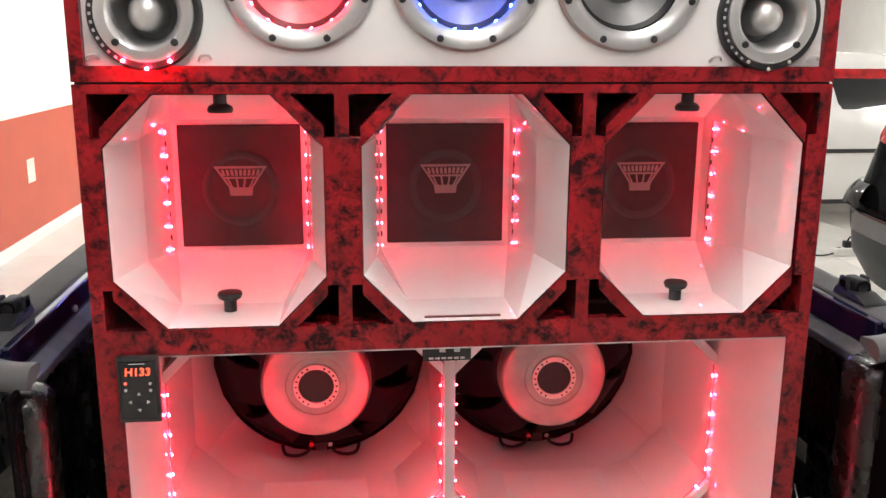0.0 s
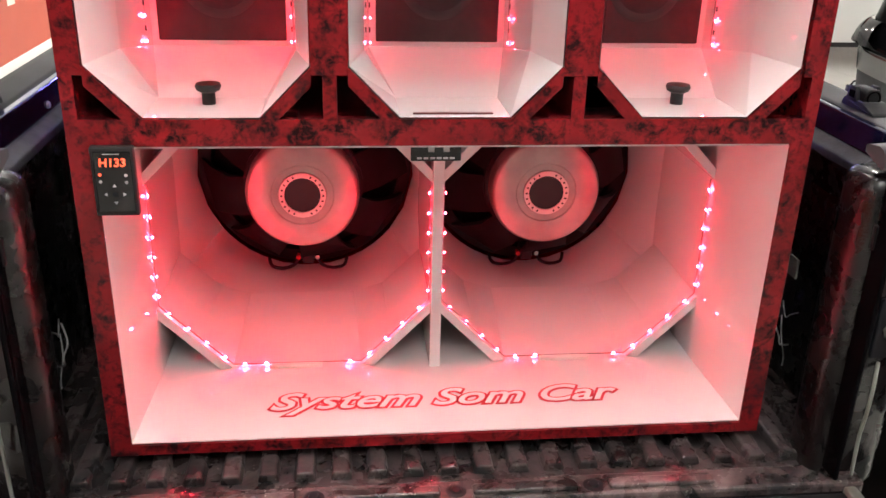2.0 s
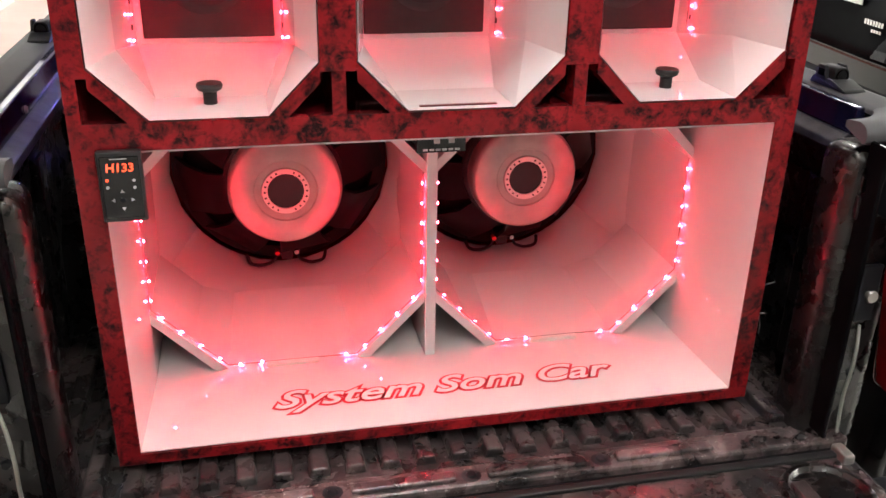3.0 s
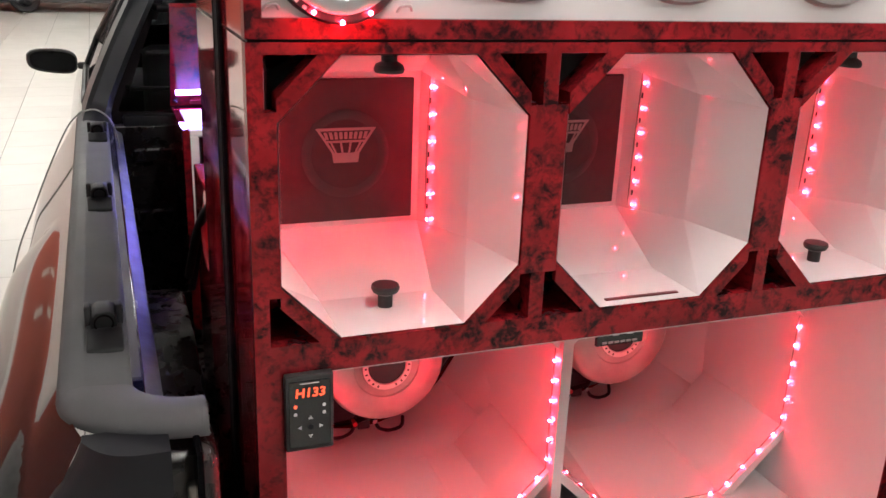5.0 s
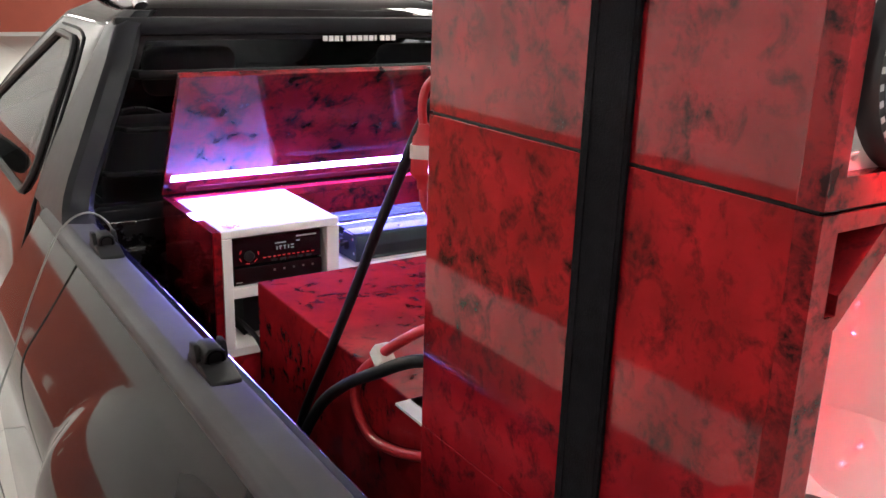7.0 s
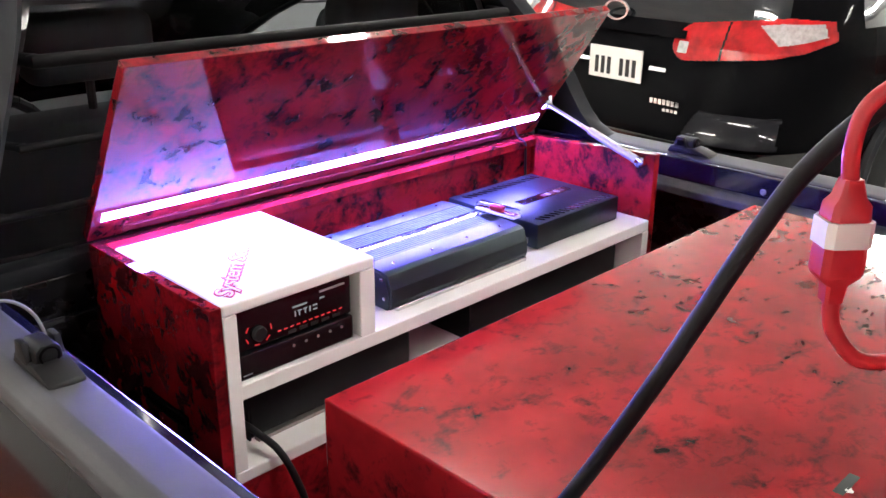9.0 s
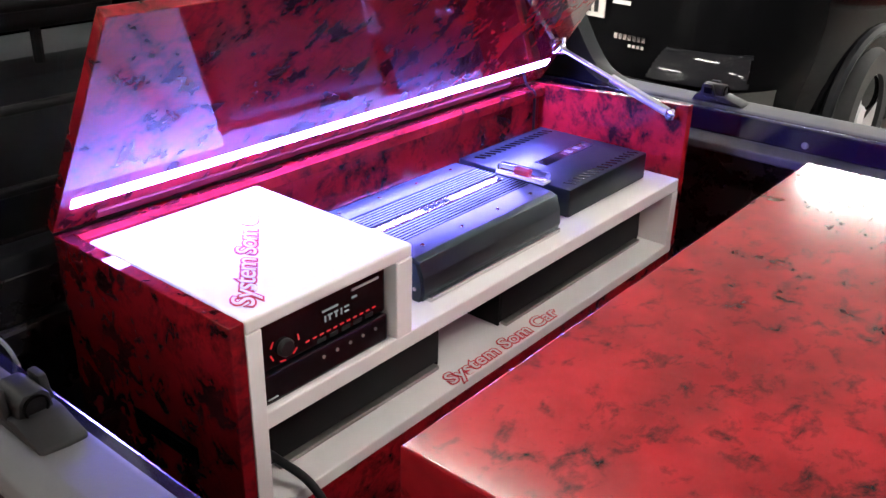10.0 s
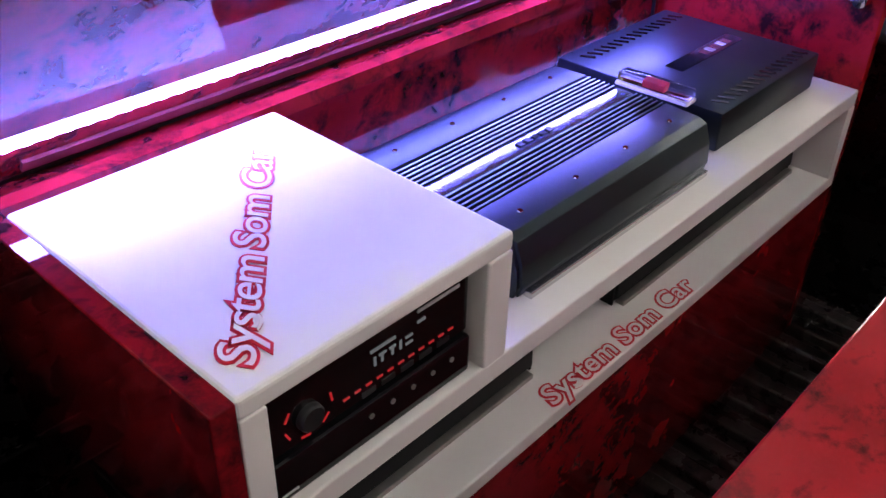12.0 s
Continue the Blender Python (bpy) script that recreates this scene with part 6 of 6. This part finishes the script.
for s in (-1, 1):
    lo, hi = (-1.0, -0.25) if s < 0 else (0.25, 1.0)
    lamp = part("tail_lamp", shell_patch(SUV, at_suv, 0.985, 1.20, lo, hi, 3.12, 0.006, 1400, steps=60, shape=lens), LENS_RED, suv, "red tail lamp with a clear section", True)
    lo, hi = (-0.955, -0.60) if s < 0 else (0.60, 0.955)
    part("clear_section", shell_patch(SUV, at_suv, 1.05, 1.17, lo, hi, 3.06, 0.009, 1400, steps=40, shape=clear), LENS_CLEAR, lamp, smooth=True)
    lo, hi = (-0.532, -0.522) if s < 0 else (0.522, 0.532)
    part("lens_gap", shell_patch(SUV, at_suv, 0.99, 1.165, lo, hi, 3.0, 0.0085, 1400, steps=30, shape=lens), BLACK_GLOSS, lamp, smooth=True)
    lo, hi = (-0.36, -0.305) if s < 0 else (0.305, 0.36)
    part("clear_section", shell_patch(SUV, at_suv, 1.015, 1.065, lo, hi, 3.0, 0.009, 260), LENS_CLEAR, lamp, smooth=True)
part("bumper", shell_patch(SUV, at_suv, 0.24, 0.52, -0.95, 0.95, 3.05, 0.012), DARK_TRIM, suv, "dark grey bumper cladding", True)
part("bumper_step", shell_patch(SUV, at_suv, 0.52, 0.64, -0.95, 0.95, 2.95, 0.018), BLACK_GLOSS, suv, smooth=True)
for lo, hi in ((-0.87, -0.46), (0.46, 0.87)):
    part("bumper_corner", shell_patch(SUV, at_suv, 0.665, 0.79, lo, hi, 2.95, lambda z: 0.006 + 0.055 * math.sqrt(max(0.0, 1 - ((z - 0.665) / 0.127) ** 2)), 900, steps=16, shape=lambda u, v, z: 0.46 + (z - 0.655) * 0.35 < abs(v) < 0.87 - (z - 0.655) * 0.25), BUMPER, suv, "glossy dark grey bumper corner", True)
number_plate(suv_body, at_suv, 2.735, 0.930, 0.32, 0.15)
part("boot_handle", shell_patch(SUV, at_suv, 1.075, 1.11, -0.34, 0.34, 2.9, 0.020), PAINT_BLACK, suv, "black boot handle strip", True)
for lo, hi in ((-0.28, -0.175), (0.175, 0.28)):
    part("plate_trim", shell_patch(SUV, at_suv, 0.922, 0.940, lo, hi, 2.9, 0.014), CHROME, suv, "chrome strip beside the number plate", True)
part("plate_lip", shell_patch(SUV, at_suv, 0.815, 0.825, -0.30, 0.30, 2.9, 0.010), PAINT_BLACK, suv, smooth=True)
part("emblem_shape", moved(lathe([(0.062, 0), (0.060, -0.008), (0.050, -0.008), (0.048, 0)], (0, 0, 0), "x", 32), SUV_TURN @ Matrix.Translation((2.83, SUV_Y + 0.10, 1.165)) @ Matrix.Diagonal((1, 1.25, 0.8, 1))), SILVER, suv, "chrome oval emblem", True)
for k in range(7):
    part("badge_bar", moved(box(2.712, 2.722, SUV_Y - 0.25 - 0.024 * k, SUV_Y - 0.232 - 0.024 * k, 0.782, 0.806), SUV_TURN), CHROME, suv)
for k in range(4):
    part("badge_bar", moved(box(2.704, 2.714, SUV_Y - 0.33 - 0.022 * k, SUV_Y - 0.314 - 0.022 * k, 0.755, 0.769), SUV_TURN), CHROME, suv)
for y in (SUV_Y - 0.86, SUV_Y + 0.86):
    for x in (3.82, 6.52):
        wheel(at_suv(x, y - SUV_Y, 0.36), "y", suv, 0.36, 0.235, ALLOY)
        o = 0.945 if y > SUV_Y else -0.945
        part("arch_trim", tube([at_suv(x + 0.43 * math.cos(math.pi * k / 14), o, 0.36 + 0.43 * math.sin(math.pi * k / 14)) for k in range(15)], 0.032, 8, steps=1), DARK_TRIM, suv, "dark grey wheel arch trim", True)
part("side_step", moved(box(4.35, 6.0, SUV_Y - 1.0, SUV_Y - 0.9, 0.26, 0.33, 0.015), SUV_TURN), DARK_TRIM, suv, smooth=True)

# white saloon further off
white = thing("car", (5.4, 8.0, 0.0), "white car with dark side moulding parked across the floor", "car")
WH = [(0.20, 2.55, 6.75, 0.80), (0.45, 2.45, 6.85, 0.845), (0.66, 2.45, 6.86, 0.85), (0.82, 2.50, 6.75, 0.84), (0.95, 2.55, 5.95, 0.82), (1.05, 2.62, 5.70, 0.79), (1.25, 2.95, 5.25, 0.70), (1.40, 3.25, 4.90, 0.62), (1.46, 3.6, 4.6, 0.5)]


def at_white(u, v, z):
    return (u, 7.95 + v, z)


def white_window(u, v, z):
    if not 1.02 < z < 1.245:
        return False
    t = table(WH, z)
    f = (u - t[0]) / (t[1] - t[0])
    return (abs(v) > t[2] - 0.03 and 0.10 < f < 0.90 and abs(f - 0.45) > 0.02) or (u < t[0] + 0.1 or u > t[1] - 0.1) and abs(v) < t[2] - 0.1


wl = [0.20, 0.30, 0.45, 0.55, 0.60, 0.66, 0.74, 0.82, 0.88, 0.95, 1.0, 1.05, 1.15, 1.25, 1.32, 1.38, 1.42, 1.46]
car_shell("body", WH, wl, 320, 7, at_white, white_window, white, PAINT_WHITE, GLASS_DARK, "glossy white body")
part("side_moulding", shell_patch(WH, at_white, 0.64, 0.675, -0.9, -0.3, 9, 0.008), BLACK, white, smooth=True)
part("light_bar", shell_patch(WH, at_white, 1.250, 1.330, -0.9, -0.3, 9, 0.010), LENS_RED, white, "red strip above the dark window", True)
part("sill", shell_patch(WH, at_white, 0.20, 0.24, -0.9, -0.3, 9, 0.008), BLACK, white, smooth=True)
for y in (7.95 - 0.77, 7.95 + 0.77):
    for x in (3.35, 5.95):
        wheel((x, y, 0.30), "y", white, 0.30, 0.18)

# dark grey car at the far end
grey_car = thing("car", (-0.6, 21.6, 0.0), "dark grey car parked by the end wall", "car")
MR = [(0.20, -2.6, 1.7, 0.80), (0.45, -2.7, 1.8, 0.845), (0.70, -2.7, 1.8, 0.85), (0.85, -2.6, 1.7, 0.83), (0.95, -2.2, 1.5, 0.80), (1.25, -1.5, 1.0, 0.70), (1.42, -1.1, 0.5, 0.58)]
car_shell("body", MR, [0.20, 0.45, 0.70, 0.85, 0.95, 1.0, 1.1, 1.25, 1.35, 1.42], 100, 7, lambda u, v, z: (u - 0.15, 21.6 + v, z), lambda u, v, z: 0.98 < z < 1.34 and abs(v) > 0.6, grey_car, PAINT_GREY, GLASS_DARK, "dark grey body")
for y in (21.6 - 0.77, 21.6 + 0.77):
    for x in (-1.85, 0.65):
        wheel((x, y, 0.30), "y", grey_car, 0.30, 0.18, DARK_TRIM)

# extension lead lying on the tiles
lead = thing("extension_lead", (3.66, 6.16, 0.0), "pale extension socket with a dark cable lying on the floor", "extension lead")
part("socket_block", box(3.56, 3.76, 6.08, 6.17, 0.004, 0.060, 0.008), WHITE_PLASTIC, lead)
for k in range(3):
    part("socket_hole", box(3.59 + 0.055 * k, 3.62 + 0.055 * k, 6.11, 6.14, 0.058, 0.0612), BLACK, lead)
part("plug", box(3.64, 3.69, 6.10, 6.15, 0.0615, 0.110, 0.006), BLACK, lead, smooth=True)
part("cable", tube([(3.665, 6.125, 0.108), (3.70, 6.14, 0.135), (3.78, 6.18, 0.10), (3.86, 6.24, 0.012), (4.0, 6.22, 0.008), (4.3, 6.05, 0.008), (4.6, 6.3, 0.008)], 0.007, 8), RUBBER, lead, smooth=True)
part("cable", tube([(3.57, 6.12, 0.02), (3.45, 6.10, 0.009), (3.25, 6.22, 0.008), (3.0, 6.15, 0.008), (2.6, 6.35, 0.008)], 0.006, 8), RUBBER, lead, smooth=True)

# ---------------------------------------------------------------- garage
GX0, GX1, GY0, GY1, GZ = -2.45, 11.0, -6.0, 24.3, 3.4
BAND = 0.98


def wall_run(name, x0, x1, y0, y1, inner, label):
    """A wall with a terracotta band at its foot and a white upper part."""
    w = tagged(new(name, mesh_of(name, box(x0, x1, y0, y1, 0, GZ), WALL_WHITE)), label, "wall", "", "structure")
    ax, s = inner
    d = 0.004
    b = {("x", 1): (x1, x1 + d, y0, y1), ("x", -1): (x0 - d, x0, y0, y1), ("y", 1): (x0, x1, y1, y1 + d), ("y", -1): (x0, x1, y0 - d, y0)}[(ax, s)]
    part("painted_band", box(*b, 0.09, BAND), WALL_RED, w, "terracotta red lower band")
    d = 0.012
    b = {("x", 1): (x1, x1 + d, y0, y1), ("x", -1): (x0 - d, x0, y0, y1), ("y", 1): (x0, x1, y1, y1 + d), ("y", -1): (x0, x1, y0 - d, y0)}[(ax, s)]
    part("skirting", box(*b, 0.0, 0.09, 0.003), WALL_WHITE, w, "pale skirting")
    return w


wall_run("wall_west", GX0 - 0.2, GX0, GY0, GY1, ("x", 1), "white wall with a terracotta red lower band")
wall_run("wall_east", GX1, GX1 + 0.2, GY0, GY1, ("x", -1), "white wall with a terracotta red lower band")
wall_run("wall_north", GX0 - 0.2, GX1 + 0.2, GY1, GY1 + 0.2, ("y", -1), "white end wall with a terracotta red lower band")
tagged(new("wall_south", mesh_of("wall_south", box(GX0 - 0.2, GX1 + 0.2, GY0 - 0.2, GY0, 0, GZ), SHUTTER)), "grey closed shutter wall", "wall", "", "structure")
tagged(new("ceiling", mesh_of("ceiling", box(GX0 - 0.2, GX1 + 0.2, GY0 - 0.2, GY1 + 0.2, GZ, GZ + 0.15), CEILING_DARK)), "plain grey ceiling", "ceiling", "", "structure")
for y, z in ((7.15, 0.56), (6.35, 0.52)):
    single("wall_notice", box(GX0 + 0.004, GX0 + 0.007, y - 0.10, y + 0.06, z - 0.09, z + 0.09), PAPER, "small white paper notice on the red wall band", "notice", "wall notices")

# ceiling lights
fix = None
for x in (0.3, 7.2, 9.8):
    for k in range(7):
        y = -2.2 + 2.9 * k
        place = (x, y if k else -1.1, GZ)
        if x < 1 and k == 3:
            continue
        if x < 1 and k > 1:
            place = (1.62, y, GZ)
        if fix is None:
            fix = thing("ceiling_light", (0, 0, GZ), "lit white fluorescent ceiling light", "ceiling light", "ceiling lights")
            part("housing", box(-0.11, 0.11, -0.65, 0.65, GZ - 0.045, GZ - 0.001, 0.004), WHITE_PLASTIC, fix)
            for s in (-0.055, 0.055):
                part("tube_lamp", tube([(s, -0.60, GZ - 0.064), (s, 0.60, GZ - 0.064)], 0.018, 10), TUBE_LIGHT, fix, "lit fluorescent tube", True)
            fix.location = place
            continue
        copy_thing(fix, Matrix.Translation(place))

# extra row of unseen lights, added to brighten the far floor and left side
for y in (6.0, 9.6, 14.3, 19.0):
    copy_thing(fix, Matrix.Translation((-1.7, y, GZ)))

# tiled floor
tagged(new("floor", mesh_of("floor", box(GX0 - 0.2, GX1 + 0.2, GY0 - 0.2, GY1 + 0.2, -0.12, -0.004), GROUT)), "cream tiled showroom floor with dark joints", "floor", "", "structure")
FLOOR = bpy.data.objects["floor"]
TS = 0.60
tile = mesh_of("tile", box(-TS / 2 + 0.0025, TS / 2 - 0.0025, -TS / 2 + 0.0025, TS / 2 - 0.0025, -0.010, 0.0, 0.0015, seg=1), TILE)
rest_v, rest_f = [], []
for i in range(int((GX1 - GX0) / TS) + 1):
    for j in range(int((GY1 - GY0) / TS) + 1):
        x, y = GX0 + TS * (i + 0.5), GY0 + TS * (j + 0.5)
        near = (x < -0.6 and 0.5 < y < 13) or (1.0 < x < 5.5 and 1.0 < y < 8.5)
        if near:
            put_mesh("tile", tile, (x, y, 0), FLOOR)
        else:
            b, h = len(rest_v), TS / 2 - 0.0025
            rest_v += [(x - h, y - h, -0.010), (x + h, y - h, -0.010), (x + h, y + h, -0.010), (x - h, y + h, -0.010), (x - h, y - h, 0), (x + h, y - h, 0), (x + h, y + h, 0), (x - h, y + h, 0)]
            rest_f += [(b + 4, b + 5, b + 6, b + 7), (b, b + 1, b + 5, b + 4), (b + 1, b + 2, b + 6, b + 5), (b + 2, b + 3, b + 7, b + 6), (b + 3, b, b + 4, b + 7)]
me = bpy.data.meshes.new("far_tiles")
me.from_pydata(rest_v, [], rest_f)
me.materials.append(TILE)
far = tagged(new("far_tiles", me), "", "", "", "stuff")
far.parent = FLOOR
